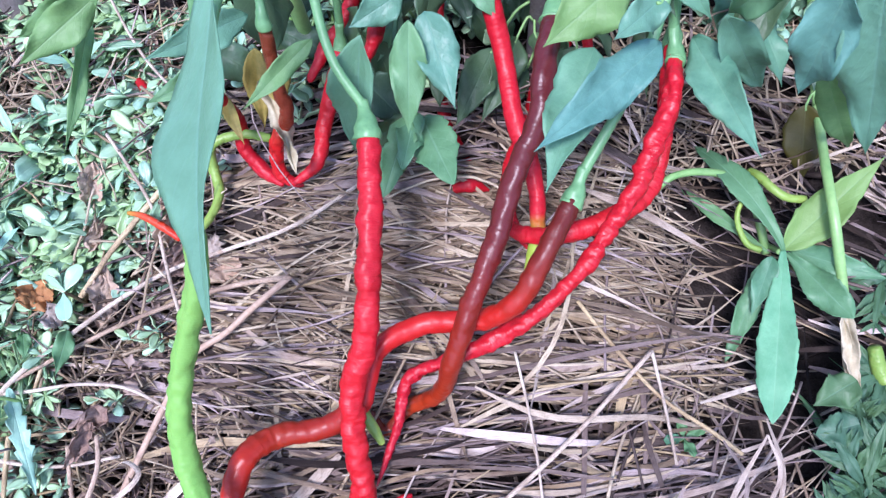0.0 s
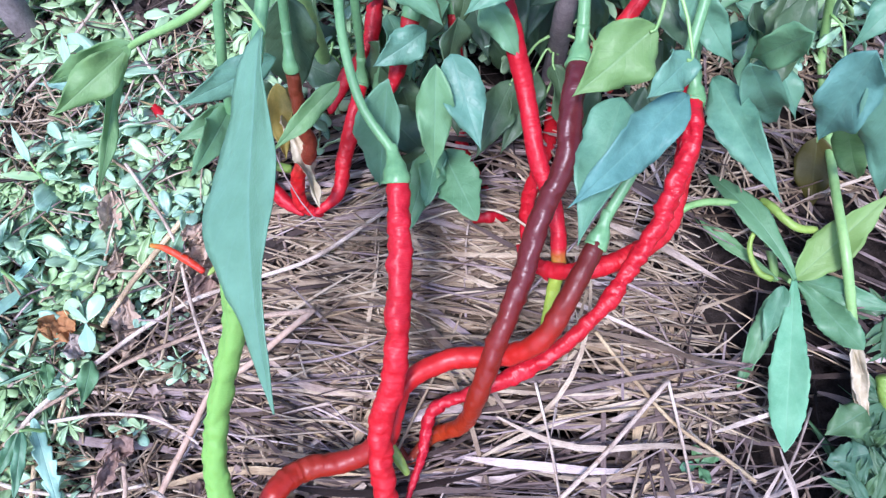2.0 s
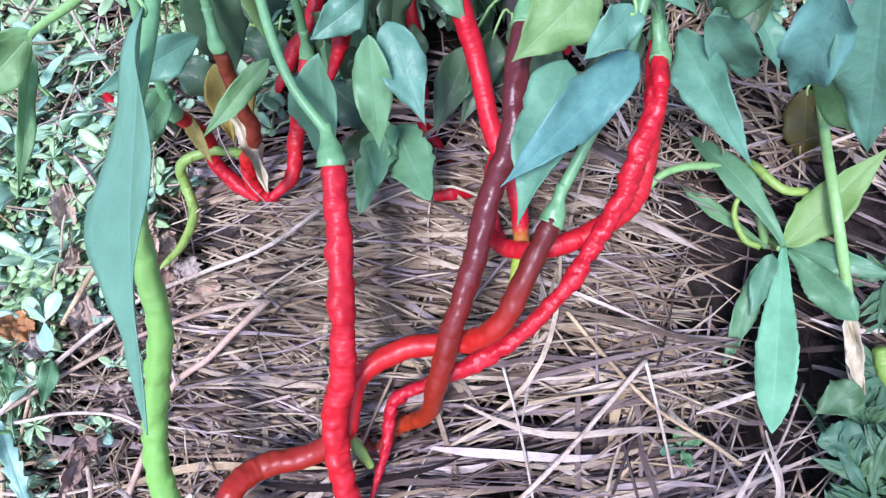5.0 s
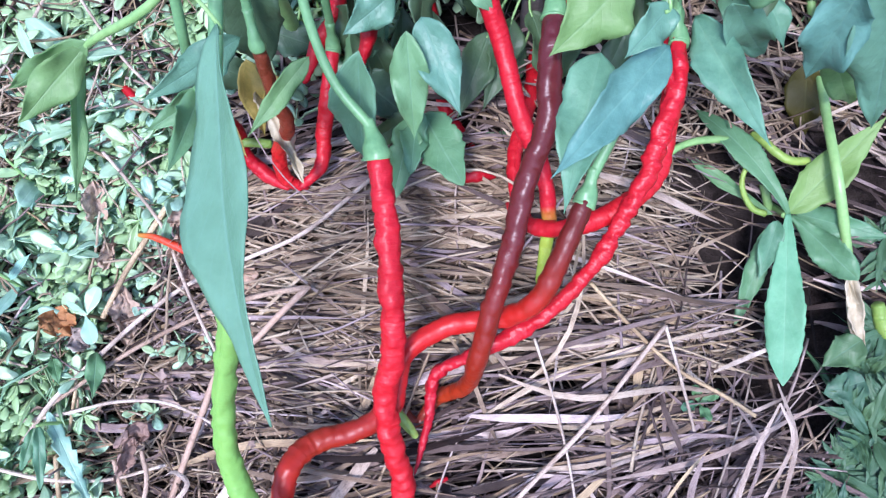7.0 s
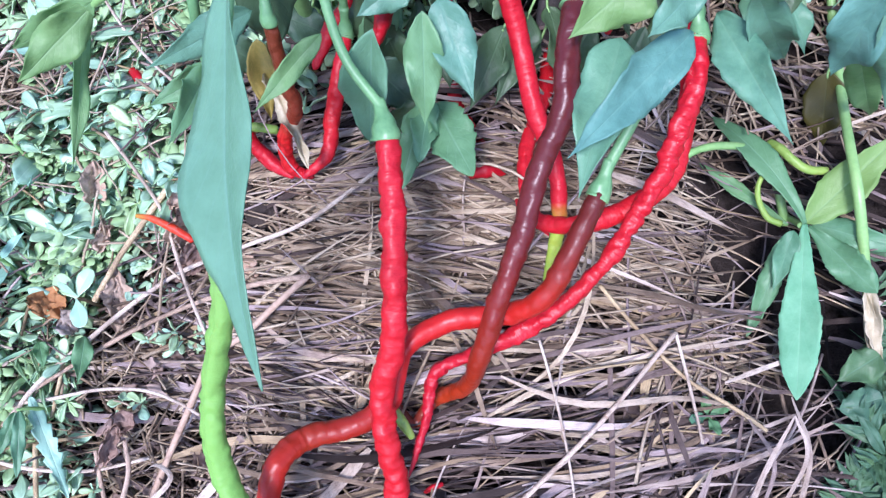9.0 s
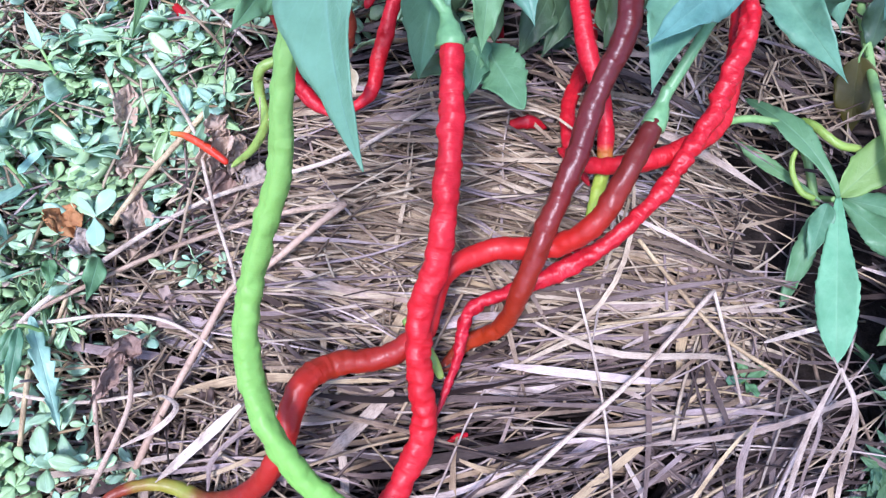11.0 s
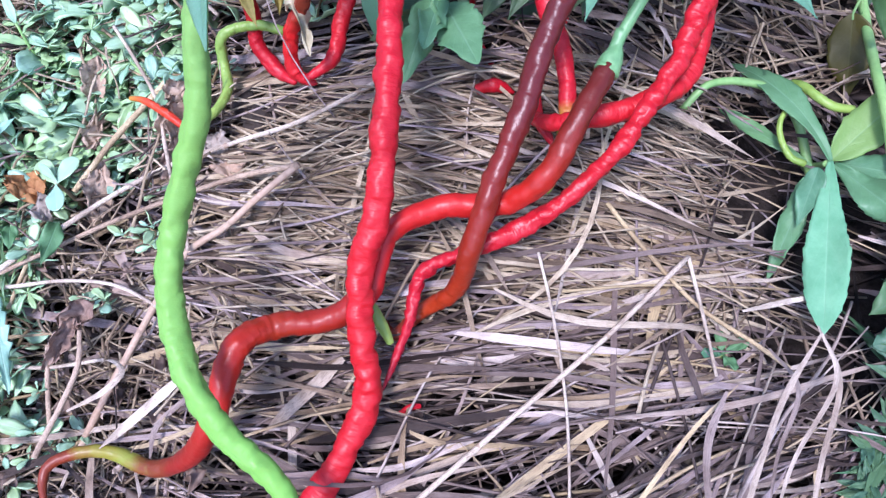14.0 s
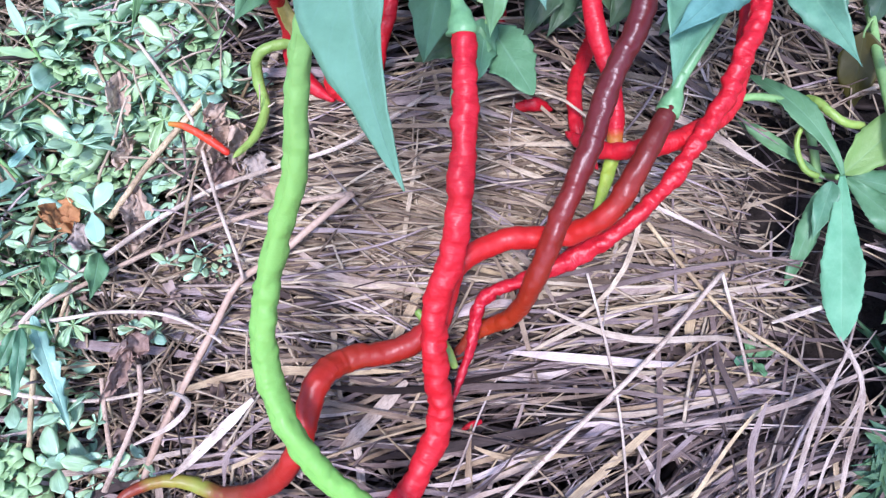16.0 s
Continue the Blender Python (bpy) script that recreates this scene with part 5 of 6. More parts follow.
ribbon([(0.150, -0.020, 0.020), (0.148, -0.050, 0.024), (0.136, -0.080, 0.010), (0.128, -0.108, -0.006)], 0.0026, 0.0018, M_STRAW_BEIGE, "thin drooping dry straw blade", 0.5)
ribbon([(0.128, -0.028, 0.014), (0.131, -0.052, 0.022), (0.118, -0.078, 0.012), (0.112, -0.104, -0.004)], 0.0030, 0.0018, M_STRAW_GREY, "thin drooping dry straw blade", -0.7)
ribbon([(0.0434, -0.111, -0.012), (0.0848, -0.0663, 0.006), (0.1095, -0.0459, 0.016)], 0.0024, 0.0016, M_STRAW_YELLOW, "yellowish straw blade lying slantwise", 0.3)
ribbon([(0.121, -0.008, 0.014), (0.150, 0.000, 0.010), (0.1765, 0.007, 0.006)], 0.0030, 0.0020, M_STRAW_PALE, "pale straw blade under the weed", 0.3)
ribbon([(0.070, 0.104, 0.058), (0.100, 0.090, 0.052), (0.140, 0.070, 0.036)], 0.0050, 0.0032, M_STRAW_BEIGE, "broad dry straw blade behind the peppers", 0.2)
ribbon([(-0.085, 0.122, 0.050), (-0.045, 0.122, 0.052), (0.000, 0.108, 0.046)], 0.0060, 0.0040, M_STRAW_GREY, "broad dry straw blade in front of the leaves", -0.2)


# ---- withered leaves, clods, other litter ----
def crumpled(base, tip, width, mat, label, fold=0.9, seed=0.6, cat="dead leaf"):
    """A dead leaf: rolled in at both sides, creased and shrunken."""
    root = thing("dead_leaf", base, label, cat, "dead leaves")
    length = (Vector(tip) - Vector(base)).length
    k = len(bpy.data.objects) % 23
    me = leaf_mesh("dead_leaf", length, width * 1.5, "ovate", 0.1, 0.15, 0.05, seed, k, 14, 24, 0.0003, 0.30)
    for v in me.vertices:
        a = v.co.x / width * 2.0 * fold
        q = Vector((v.co.x, v.co.y, 0)) / width * 1.5 + Vector((k * 3.1, 0, 0))
        d = noise.noise_vector(q) * 0.26 + noise.noise_vector(q * 2.7) * 0.18 + noise.noise_vector(q * 6.0) * 0.06
        v.co = Vector((math.sin(a) / max(fold, 0.1) * width * 0.5, v.co.y, v.co.z + (1 - math.cos(a)) / max(fold, 0.1) * width * 0.6 + 0.10 * width * math.sin(v.co.x / width * 22 + v.co.y / width * 5))) + d * width
    ob = part("blade", me, mat, root)
    ob.matrix_basis = Matrix.Translation(-root.location) @ aim(base, tip, VIEW_POINT - Vector(base))
    return root


crumpled((-0.158, 0.104, 0.056), (-0.178, 0.090, 0.048), 0.012, M_DEAD_PINK, "pinkish-brown crumpled dead leaf", 0.8, 0.9)
crumpled((-0.160, 0.116, 0.060), (-0.175, 0.106, 0.056), 0.012, M_DEAD_PINK, "pinkish-brown crumpled dead leaf", 1.1, 0.4)
crumpled((-0.162, 0.112, 0.058), (-0.168, 0.080, 0.044), 0.013, M_DEAD_PINK, "pinkish-brown crumpled dead leaf", 1.5, 1.4)
crumpled((-0.154, 0.110, 0.054), (-0.158, 0.086, 0.042), 0.013, M_DEAD_PINK, "papery pale dead leaf in folds", 1.3, 1.0)
crumpled((-0.162, 0.096, 0.036), (-0.176, 0.076, 0.028), 0.016, M_DRY, "crumpled brown dead leaf on the straw", 0.7)
crumpled((-0.2136, 0.086, 0.032), (-0.212, 0.048, 0.014), 0.012, M_DEAD_PINK, "limp pale brown dead leaf hanging in weeds", 0.7, 0.3)
crumpled((-0.222, 0.146, 0.058), (-0.2225, 0.112, 0.040), 0.011, M_DEAD_PINK, "shrivelled pale brown dead leaf hanging in weeds", 1.0)
crumpled((-0.216, 0.118, 0.042), (-0.226, 0.096, 0.032), 0.010, M_DEAD_PINK, "shrivelled pale brown dead leaf hanging in weeds", 1.1)
crumpled((-0.204, 0.008, 0.010), (-0.224, -0.004, 0.002), 0.014, M_DRY, "dark crumpled seed head on the straw", 1.4, 1.2)
crumpled((-0.212, 0.002, 0.006), (-0.230, -0.026, -0.008), 0.010, M_DRY, "dark shrivelled leaf end", 1.2, 0.9)
crumpled((-0.252, 0.076, 0.036), (-0.243, 0.060, 0.030), 0.014, M_RUST, "orange-brown spotted weed leaf", 0.5, 0.2)
crumpled((-0.245, 0.062, 0.028), (-0.234, 0.056, 0.024), 0.012, M_PALE_SCRAP, "greyish-white dead leaf curled in the weeds", 0.9, 0.4)
crumpled((-0.140, 0.084, 0.034), (-0.128, 0.070, 0.034), 0.012, M_STALK, "pale dry leaf scrap on the straw", 0.6)
crumpled((-0.150, 0.098, 0.040), (-0.140, 0.080, 0.034), 0.012, M_PALE_SCRAP, "pale dry leaf scrap on the straw", 0.5)


lv, lf, lu = [], [], []
lr = random.Random(17)
scraps = [leaf_mesh("scrap", 1.0, 0.6, "ovate", 0.8, 0.3, 0.30, 0.7, k, 4, 8, 0.01, 0.25) for k in range(3)]
for k in range(800):
    x, y = lr.uniform(-0.42, -0.13), lr.uniform(-0.09, 0.42)
    if x > -0.16 and lr.random() < 0.6:
        continue
    a, l = lr.uniform(0, 6.28), lr.uniform(0.006, 0.016)
    c = Vector((x, y, ground_z(x, y) + lr.uniform(-0.010, 0.014)))
    m = aim(c, c + Vector((math.cos(a), math.sin(a), lr.uniform(-0.3, 0.3))), Vector((lr.gauss(0, 0.5), lr.gauss(0, 0.5), 1))) @ Matrix.Diagonal((l, l, l, 1))
    src = lr.choice(scraps)
    n = len(lv)
    lv += [m @ v.co for v in src.vertices]
    lf += [tuple(n + i for i in p.vertices) for p in src.polygons]
litter = part("leaf_litter", mesh("leaf_litter", lv, lf), M_LITTER)
tagged(litter, "scattered brown scraps of dead leaves under the weeds", "leaf litter", kind="stuff")


def clod(at, size, label, seed):
    bm = bmesh.new()
    bmesh.ops.create_icosphere(bm, subdivisions=3, radius=1.0)
    for v in bm.verts:
        d = 1 + 0.55 * noise.noise(v.co * 1.6 + Vector((seed, 0, 0))) + 0.28 * noise.noise(v.co * 4.5 + Vector((0, seed, 0)))
        v.co = Vector((v.co.x * size * 1.2, v.co.y * size, v.co.z * size * 0.7)) * d
    ob = part("soil_clod", bm, M_STONE)
    ob.location = at
    return tagged(ob, label, "clod", "soil clods")


sprout = thing("weed_sprout", (0.114, -0.021, ground_z(0.114, -0.021)), "small green weed sprout between straws", "weed", "weeds")
for q, l in ((0.4, 0.013), (1.7, 0.010), (3.3, 0.012), (4.9, 0.011)):
    b = Vector((0.114, -0.021, ground_z(0.114, -0.021) + 0.002))
    leaf(sprout, b, b + Vector((l * math.cos(q), l * math.sin(q), 0.005)), 0.006, M_WEED, "spoon", (0, 0, 1), 0.2, 0.1)
branch(sprout, [(0.115, -0.020, ground_z(0.114, -0.021) - 0.014), (0.114, -0.021, ground_z(0.114, -0.021) + 0.002)], 0.0009, 0.0007, M_STEM, "stem", 6)
clod((-0.126, 0.116, 0.033), 0.011, "grey crumbling soil clod beside straw", 1.0)
clod((-0.116, 0.100, 0.028), 0.008, "grey crumbling soil clod in straw", 2.0)
clod((-0.138, 0.126, 0.037), 0.008, "grey crumbling soil clod in straw", 3.0)
clod((0.002, 0.004, -0.010), 0.010, "dark clod showing through the straw", 4.0)
clod((-0.230, 0.285, 0.075), 0.016, "reddish-brown soil clod behind the weeds", 5.0)
clod((-0.190, 0.290, 0.072), 0.020, "reddish-brown soil clod behind the weeds", 6.0)

post = thing("wooden_stake", (-0.290, 0.264, ground_z(-0.290, 0.264)), "weathered brown wooden stake in the soil", "stake")
part("shaft", tube("stake", [(-0.290, 0.264, 0.040), (-0.292, 0.268, 0.100), (-0.297, 0.275, 0.170)], [0.0100, 0.0095, 0.009], 14, 12, 0.12, 3, False, post.location), M_TRUNK, post)
hose = thing("drip_hose", (-0.06, 0.275, ground_z(-0.06, 0.275)), "dark plastic drip hose on the soil", "hose")
part("pipe", tube("hose", [(-0.070, 0.276, 0.084), (-0.020, 0.266, 0.084), (0.040, 0.256, 0.084), (0.120, 0.262, 0.086)], [0.0036, 0.0036], 24, 12, 0.0, 0, False, hose.location), M_TUBE, hose)


def cut_leaf(parent, base, tip, spread_, mat):
    """A feathery leaf: a midrib with narrow pointed lobes on both sides."""
    base, tip = Vector(base), Vector(tip)
    leaf(parent, base, tip, spread_ * 0.36, mat, "lance", None, 0.2, 0.25)
    d = tip - base
    face = VIEW_POINT - base
    side = d.cross(face).normalized()
    for k in range(1, 5):
        p = base + d * (k / 5.2 + lr.uniform(-0.04, 0.04))
        l = spread_ * (1.05 - 0.15 * k)
        for sgn in (-1, 1):
            leaf(parent, p, p + side * (sgn * l * lr.uniform(0.7, 1.0)) + d.normalized() * l * lr.uniform(0.7, 1.3), l * 0.34, mat, "lance", None, 0.2, lr.uniform(0.0, 0.35))


mug = thing("feathery_weed", (0.196, -0.050, ground_z(0.196, -0.050)), "low weed with feathery cut leaves", "weed", "weeds")
for b, t in (((0.196, -0.050, 0.000), (0.180, -0.022, 0.018)), ((0.196, -0.050, 0.000), (0.176, -0.058, 0.016)), ((0.198, -0.048, 0.000), (0.208, -0.022, 0.022)), ((0.198, -0.052, 0.000), (0.196, -0.086, 0.012)), ((0.200, -0.050, 0.000), (0.228, -0.048, 0.022)), ((0.200, -0.054, 0.000), (0.222, -0.078, 0.016))):
    cut_leaf(mug, b, t, 0.017, M_WEED_DEEP)
for x, y, n in ((0.178, -0.066, 7), (0.205, -0.020, 6), (0.222, 0.004, 6), (0.165, -0.088, 6), (0.232, 0.052, 5)):
    clump = thing("feathery_weed", (x, y, ground_z(x, y)), "deep green weed with feathery cut leaves in shade", "weed", "weeds")
    for k in range(n):
        a = k * 6.283 / n + lr.uniform(-0.4, 0.4)
        b = Vector((x, y, ground_z(x, y) - 0.006))
        l = lr.uniform(0.022, 0.040)
        cut_leaf(clump, b + Vector((0, 0, 0.010)), b + Vector((0.8 * l * math.cos(a), l * (math.sin(a) * 0.7 - 0.35), lr.uniform(0.004, 0.024))), 0.015, M_WEED_DEEP)
for x, y, n in ((0.196, -0.034, 12), (0.214, -0.062, 14), (0.186, -0.078, 12), (0.226, -0.020, 10)):
    grass_tuft(lr, n, 0.020, 0.050, 0.0030, (x, y, ground_z(x, y) - 0.004), M_WEED)
leaf(mug, (0.1982, -0.0039, 0.0248), (0.1756, -0.0141, 0.0182), 0.020, M_WEED_DEEP, "ovate")
leaf(mug, (0.1955, -0.0244, 0.0180), (0.1752, -0.0268, 0.0121), 0.018, M_WEED_DEEP, "jagged")
mug2 = thing("feathery_weed", (-0.256, 0.015, ground_z(-0.256, 0.015)), "tall weed with pale toothed leaves", "weed", "weeds")
leaf(mug2, (-0.2620, 0.0215, 0.0140), (-0.2420, -0.0335, -0.0080), 0.0115, M_WEED_PALE, "saw", None, 0.2, 0.05)
leaf(mug2, (-0.228, 0.050, 0.026), (-0.2275, 0.022, 0.026), 0.0120, M_WEED, "ovate", None, 0.2, 0.08)
leaf(mug2, (-0.262, 0.012, 0.020), (-0.264, -0.022, 0.008), 0.0075, M_WEED, "jagged")
leaf(mug2, (-0.266, 0.012, 0.018), (-0.276, -0.010, 0.010), 0.0075, M_WEED, "jagged")
leaf(mug2, (-0.256, 0.050, 0.024), (-0.250, 0.034, 0.024), 0.0090, M_WEED, "ovate")
branch(mug2, [(-0.256, 0.016, 0.002), (-0.259, 0.014, 0.016), (-0.262, 0.012, 0.022)], 0.0012, 0.0009, M_STEM, "stem")

# ---- straw mulch ----
mulch = thing("straw_mulch", (0, 0, 0), "thick layer of grey-brown dry straw over the bed", "mulch")
sr = random.Random(5)


def strip_shape(r, kind):
    """A straw of unit length along x: half width, thickness, bends, twist. Kind 0: a round stem, 1: a blade, 2: a broad blade."""
    if kind == 0:
        w, t = r.uniform(0.0005, 0.0011), 0.9
    elif kind == 1:
        w, t = r.uniform(0.0009, 0.0018), 0.12
    else:
        w, t = r.uniform(0.0017, 0.0028), 0.08
    bend = r.gauss(0, 0.045 if kind else 0.016) if r.random() < 0.86 else r.gauss(0, 0.14)
    twist = (r.uniform(-0.7, 0.7) if r.random() < 0.75 else r.uniform(-2.6, 2.6)) if kind else 0.0
    return w, t, bend, r.gauss(0, 0.035), twist, r.uniform(0, 6.28), kind, r.gauss(0, 0.018 if kind else 0.004)


def strip_points(length, shape, rings):
    w, t, bend, hump, twist, ph, kind, sway = shape
    out = []
    for k in range(rings):
        u = k / (rings - 1)
        s = 2 * u - 1
        x = length * (u - 0.5)
        y = length * (bend * (1 - s * s) + sway * math.sin(6.28 * u)) + 0.0005 * math.sin(u * 9 + ph)
        z = length * hump * (1 - s * s) + 0.0009 * math.sin(u * 11 + 2 * ph)
        if kind:
            e = (0.35 + 0.65 * min(1.0, u / 0.22)) * (1 - 0.9 * max(0.0, (u - 0.45) / 0.55) ** 2.2)
        else:
            e = 1.0 - 0.3 * u
        a = twist * s
        ca, sa = math.cos(a), math.sin(a)
        for py, pz in ((-w * e, 0.25 * w * t), (0.0, w * t * max(e, 0.4)), (w * e, 0.25 * w * t), (0.0, -w * t * max(e, 0.4))):
            out.append((x, y + py * ca - pz * sa, z + py * sa + pz * ca))
    return out


RINGS = 11
STRIP_FACES = [(4 * k + j, 4 * k + (j + 1) % 4, 4 * k + 4 + (j + 1) % 4, 4 * k + 4 + j) for k in range(RINGS - 1) for j in range(4)] + [(3, 2, 1, 0), tuple(range(4 * RINGS - 4, 4 * RINGS))]


def strip_smooth(kind):
    """Round stems are smooth, blades keep their edges."""
    return [kind == 0] * len(STRIP_FACES)


def strip_uv(length):
    return [((0.0, 0.5, 1.0, 0.5)[j], length * 40 * k / (RINGS - 1)) for k in range(RINGS) for j in range(4)]


def straw_pose(r, x, y, layer):
    """Which way a straw lies: along the rows, fanning out towards the far right, some of them anyhow."""
    fan = -0.65 * min(1.0, max(0.0, (x - 0.02) / 0.12)) * min(1.0, max(0.0, (y + 0.06) / 0.08))
    swirl = 0.42 * noise.noise(Vector((x * 9, y * 9, 1.7)))
    low = 0.5 * min(1.0, max(0.0, (-0.03 - y) / 0.05)) * min(1.0, max(0.0, (x + 0.02) / 0.08))
    loose = 0.14 + 0.14 * min(1.0, max(0.0, (x + 0.05) / 0.12))
    a = fan + swirl + low + r.gauss(0, 0.24) if r.random() > loose else r.uniform(-1.57, 1.57)
    nx, ny = -(ground_z(x + 0.01, y) - ground_z(x - 0.01, y)) / 0.02, -(ground_z(x, y + 0.01) - ground_z(x, y - 0.01)) / 0.02
    up = Vector((nx, ny, 1)).normalized()
    d = Vector((math.cos(a), math.sin(a), r.gauss(0, 0.07)))
    d = (d - up * d.dot(up) + up * r.gauss(0, 0.07)).normalized()
    s = up.cross(d).normalized()
    s = Matrix.Rotation(r.gauss(0, 0.45), 3, d) @ s
    m = Matrix((d, s, d.cross(s))).transposed().to_4x4()
    return Matrix.Translation((x, y, ground_z(x, y) - 0.016 + layer)) @ m


HOLES = ((0.150, 0.135, 0.034), (0.172, 0.100, 0.028), (0.130, 0.108, 0.026), (0.190, 0.040, 0.026), (0.002, 0.002, 0.012), (0.127, 0.083, 0.022), (0.110, 0.064, 0.012), (-0.110, -0.041, 0.014), (-0.183, -0.038, 0.012), (0.085, 0.046, 0.016), (-0.128, 0.112, 0.022), (-0.062, -0.085, 0.026), (-0.120, -0.070, 0.024), (-0.150, -0.030, 0.016), (0.145, 0.045, 0.026), (-0.090, 0.020, 0.014), (0.050, -0.075, 0.016), (-0.175, -0.055, 0.020), (0.090, -0.020, 0.012), (0.020, 0.150, 0.020), (0.178, 0.035, 0.016), (0.205, -0.030, 0.024), (0.020, -0.040, 0.012), (-0.045, -0.055, 0.014), (0.130, 0.000, 0.010), (0.060, 0.020, 0.010))


def straw_spot(r):
    while True:
        x, y = r.uniform(-0.38, 0.36), r.uniform(-0.30, 0.40)
        keep = 1.0
        if x < -0.15:
            keep *= max(0.42, 1 - (-0.15 - x) / 0.07) if y > 0.0 else max(0.5, 1 - (-0.15 - x) / 0.12)
        if y > 0.24:
            keep *= max(0.28, 1 - (y - 0.24) / 0.06)
        for hx, hy, hr in HOLES:
            if (x - hx) ** 2 + (y - hy) ** 2 < hr * hr:
                keep *= 0.15
        keep *= min(1.0, max(0.07, 0.58 + 2.6 * noise.noise(Vector((x * 26, y * 46, 7.7)))))
        if y > 0.15 and x > -0.09:
            keep *= max(0.22, 1 - (y - 0.15) / 0.05)
        if x > 0.15 and y < 0.12:
            keep *= 0.75 if x < 0.175 else 0.45
        if r.random() < keep:
            return x, y


SHARED = []
for k in range(24):
    kind = (0, 1, 0, 1)[k % 4]
    length = (0.07, 0.11, 0.15)[k % 3]
    SHARED.append(mesh("straw", strip_points(length, strip_shape(sr, kind), RINGS), STRIP_FACES, strip_uv(length), kind == 0))
    SHARED[-1].materials.append(M_STRAW_PIECE)
made = 0
while made < 300:
    x, y = straw_spot(sr)
    if not (-0.17 < x < 0.18 and -0.13 < y < 0.08):
        continue
    ob = part("straw", SHARED[made % 24], None, mulch)
    ob.matrix_basis = straw_pose(sr, x, y, sr.uniform(0.012, 0.021)) @ Matrix.Diagonal((sr.uniform(0.7, 1.3), 1, 1, 1))
    made += 1
# the straw underneath, coloured dark to paint in the shade of the gaps
sv, sf, su = [], [], []
for k in range(2000):
    x, y = straw_spot(sr)
    if x < -0.19 and sr.random() < 0.7:
        continue
    length = sr.uniform(0.035, 0.11)
    m = straw_pose(sr, x, y, sr.uniform(-0.020, 0.000))
    n = len(sv)
    sv += [m @ Vector(p) for p in strip_points(length, strip_shape(sr, sr.choice((0, 1, 1, 2))), RINGS)]
    sf += [tuple(n + q for q in f) for f in STRIP_FACES]
    su += strip_uv(length)
gap_straw = part("rotted_layer", mesh("rotted_layer", sv, sf, su, True), M_STRAW_GAP_SHADE, mulch, "dark lower straw, shade of the gaps in its colour")
gap_straw["kind"] = "stuff"

# the dry straw on top
sv, sf, su, ss = [], [], [], []
for k in range(3700):
    x, y = straw_spot(sr)
    kind = sr.choice((0, 0, 0, 0, 0, 1, 1, 1, 1, 1, 2, 2))
    length = sr.uniform(0.05, 0.17) if kind != 2 else sr.uniform(0.06, 0.14)
    m = straw_pose(sr, x, y, sr.uniform(-0.008, 0.024))
    n = len(sv)
    sv += [m @ Vector(p) for p in strip_points(length, strip_shape(sr, kind), RINGS)]
    sf += [tuple(n + q for q in f) for f in STRIP_FACES]
    su += strip_uv(length)
    ss += strip_smooth(kind)
for k in range(1000):
    x, y = sr.uniform(-0.42, -0.15), sr.uniform(-0.10, 0.50)
    length = sr.uniform(0.025, 0.09)
    m = straw_pose(sr, x, y, sr.uniform(0.008, 0.040 if y > 0.05 else 0.016)) @ Matrix.Rotation(sr.gauss(0, 0.9), 4, "Z") @ Matrix.Rotation(sr.gauss(0, 0.12), 4, "Y")
    n = len(sv)
    sv += [m @ Vector(p) for p in strip_points(length, strip_shape(sr, 0), RINGS)]
    sf += [tuple(n + q for q in f) for f in STRIP_FACES]
    su += strip_uv(length)
    ss += strip_smooth(0)
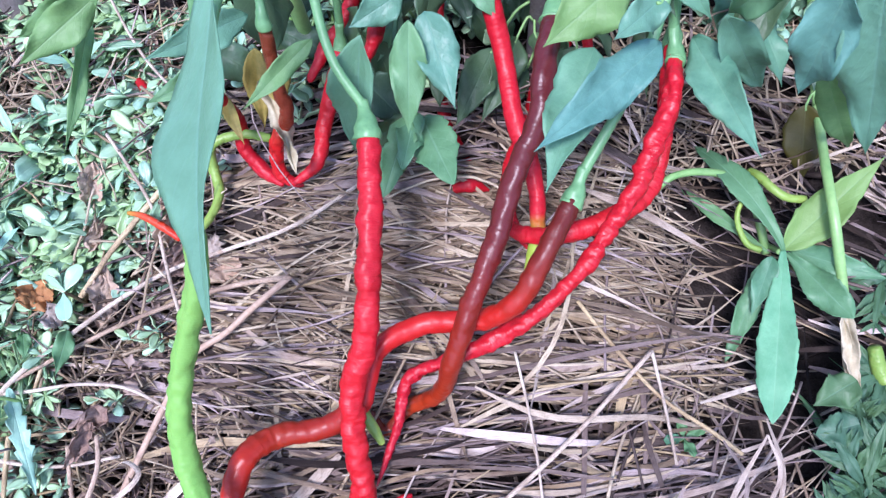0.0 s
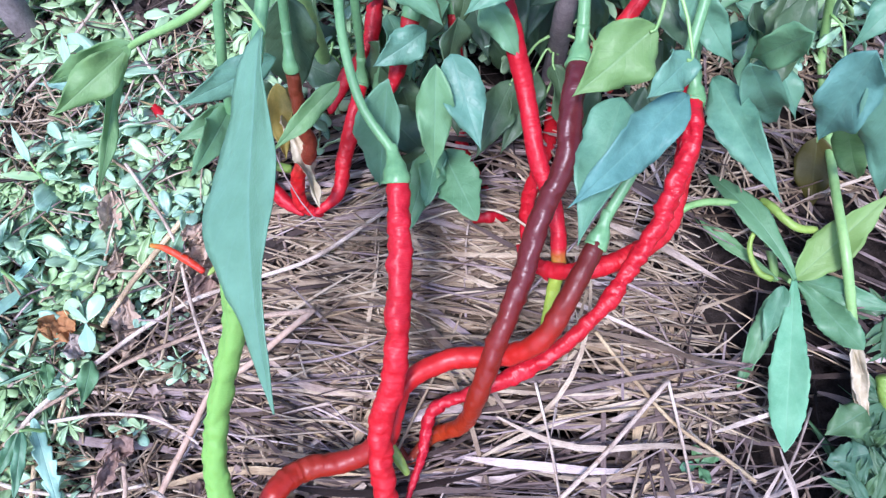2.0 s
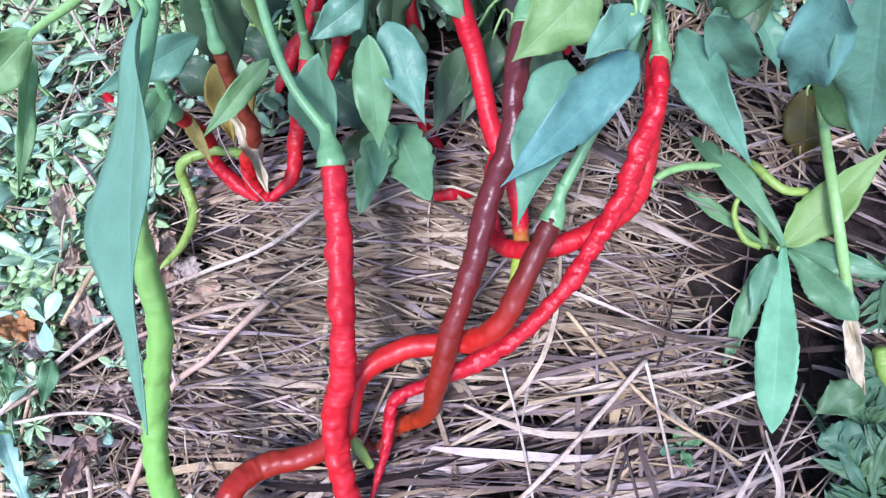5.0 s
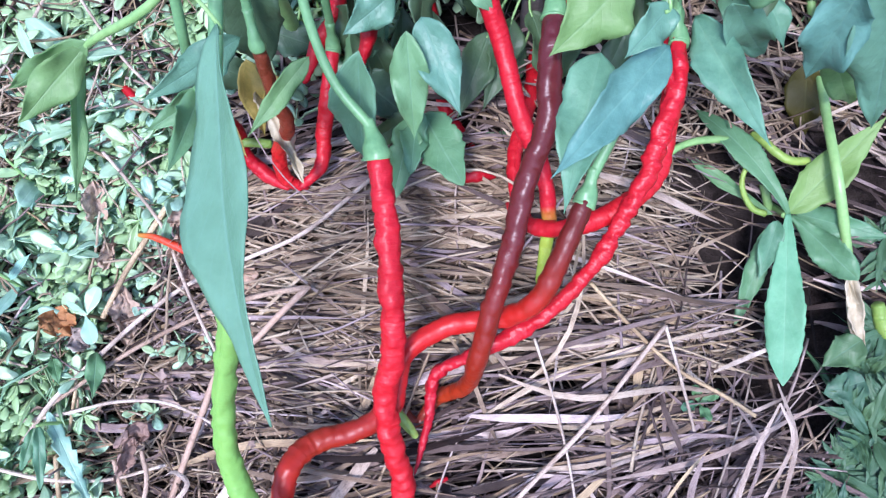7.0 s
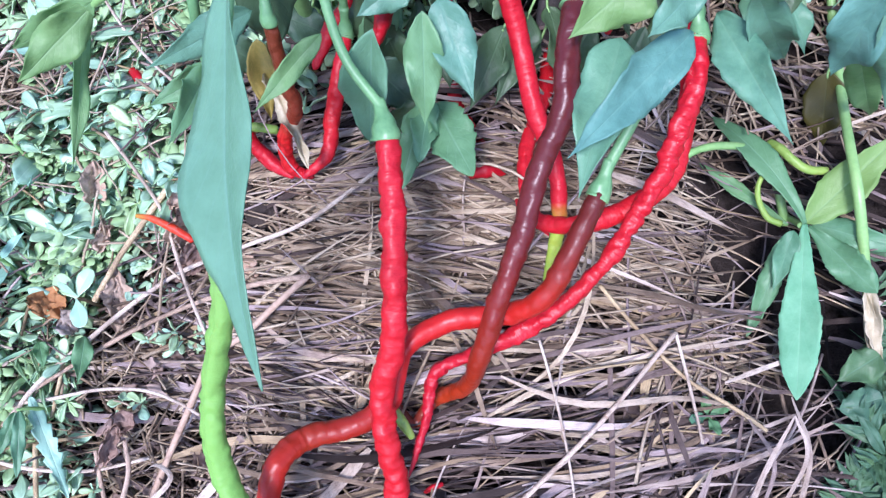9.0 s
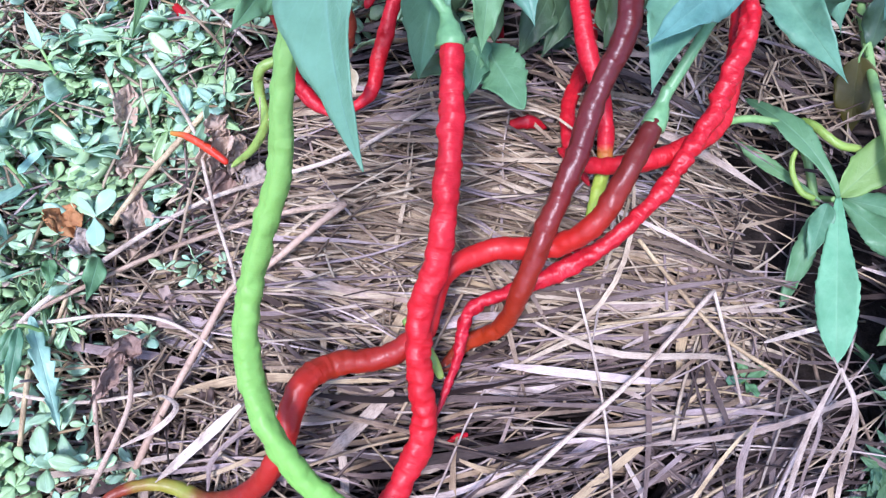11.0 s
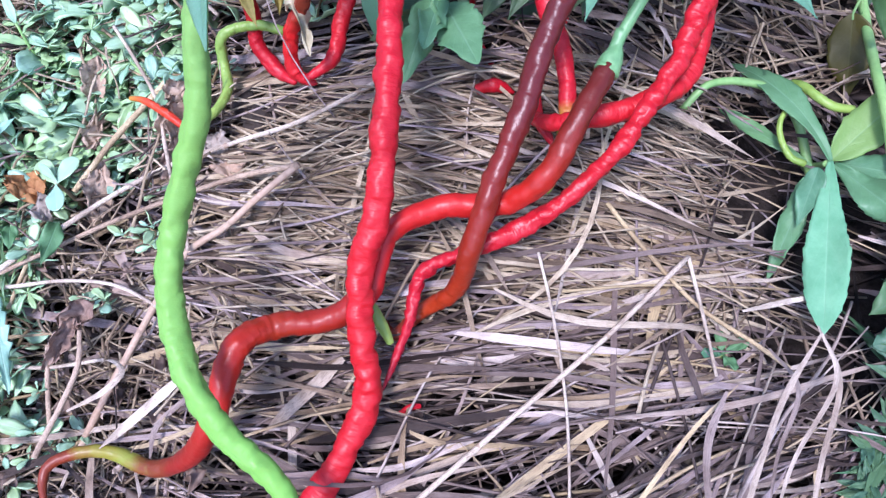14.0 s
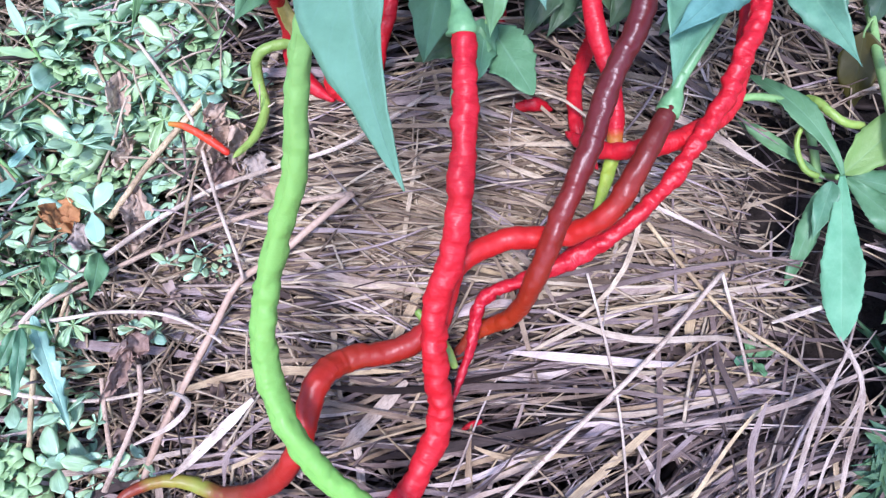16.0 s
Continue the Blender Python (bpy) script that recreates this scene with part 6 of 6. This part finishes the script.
for k in range(2600):
    x, y = sr.gauss(0.25, 0.45), sr.gauss(-0.15, 0.16)
    if -0.38 < x < 0.36 and -0.30 < y < 0.40 or y > 0.25:
        continue
    length = sr.uniform(0.06, 0.16)
    m = straw_pose(sr, x, y, 0.022 * sr.random())
    n = len(sv)
    sv += [m @ Vector(p) for p in strip_points(length, strip_shape(sr, sr.choice((0, 1, 2))), RINGS)]
    sf += [tuple(n + q for q in f) for f in STRIP_FACES]
    su += strip_uv(length)
    ss += strip_smooth(1)
layer = part("straw_layer", mesh("straw_layer", sv, sf, su, True), M_STRAW, mulch)
layer.data.polygons.foreach_set("use_smooth", ss)
layer["kind"] = "stuff"

# paler, cream-coloured stems towards the plants
sv, sf, su, ss = [], [], [], []
for k in range(1050):
    x, y = sr.uniform(-0.14, 0.125), sr.gauss(0.075, 0.045)
    if y < -0.02 or y > 0.145 or any((x - hx) ** 2 + (y - hy) ** 2 < hr * hr and sr.random() < 0.9 for hx, hy, hr in HOLES):
        continue
    length = sr.uniform(0.05, 0.15)
    m = straw_pose(sr, x, y, sr.uniform(0.008, 0.023))
    n = len(sv)
    kind = sr.choice((0, 0, 0, 1, 1))
    sv += [m @ Vector(p) for p in strip_points(length, strip_shape(sr, kind), RINGS)]
    ss += strip_smooth(kind)
    sf += [tuple(n + q for q in f) for f in STRIP_FACES]
    su += strip_uv(length)
for k in range(1500):
    x, y = sr.uniform(-0.40, -0.15), sr.uniform(-0.03, 0.36)
    if k < 250:
        x, y = sr.gauss(-0.290, 0.020), sr.gauss(0.210, 0.020)
    elif k < 480:
        x, y = sr.uniform(-0.27, -0.13), sr.uniform(-0.09, 0.05)
    elif k > 1000:
        x, y = sr.uniform(0.10, 0.28), sr.uniform(0.12, 0.32)
    length = sr.uniform(0.02, 0.075)
    m = straw_pose(sr, x, y, sr.uniform(0.012, 0.040 if y > 0.06 and x < -0.1 else 0.020)) @ Matrix.Rotation(sr.gauss(0, 1.0), 4, "Z") @ Matrix.Rotation(sr.gauss(0, 0.2), 4, "Y")
    n = len(sv)
    sv += [m @ Vector(p) for p in strip_points(length, strip_shape(sr, 0), RINGS)]
    ss += strip_smooth(0)
    sf += [tuple(n + q for q in f) for f in STRIP_FACES]
    su += strip_uv(length)
cream_layer = part("fresh_straw_layer", mesh("fresh_straw_layer", sv, sf, su, True), M_STRAW_CREAM, mulch, "cream-coloured straw")
cream_layer.data.polygons.foreach_set("use_smooth", ss)
cream_layer["kind"] = "stuff"
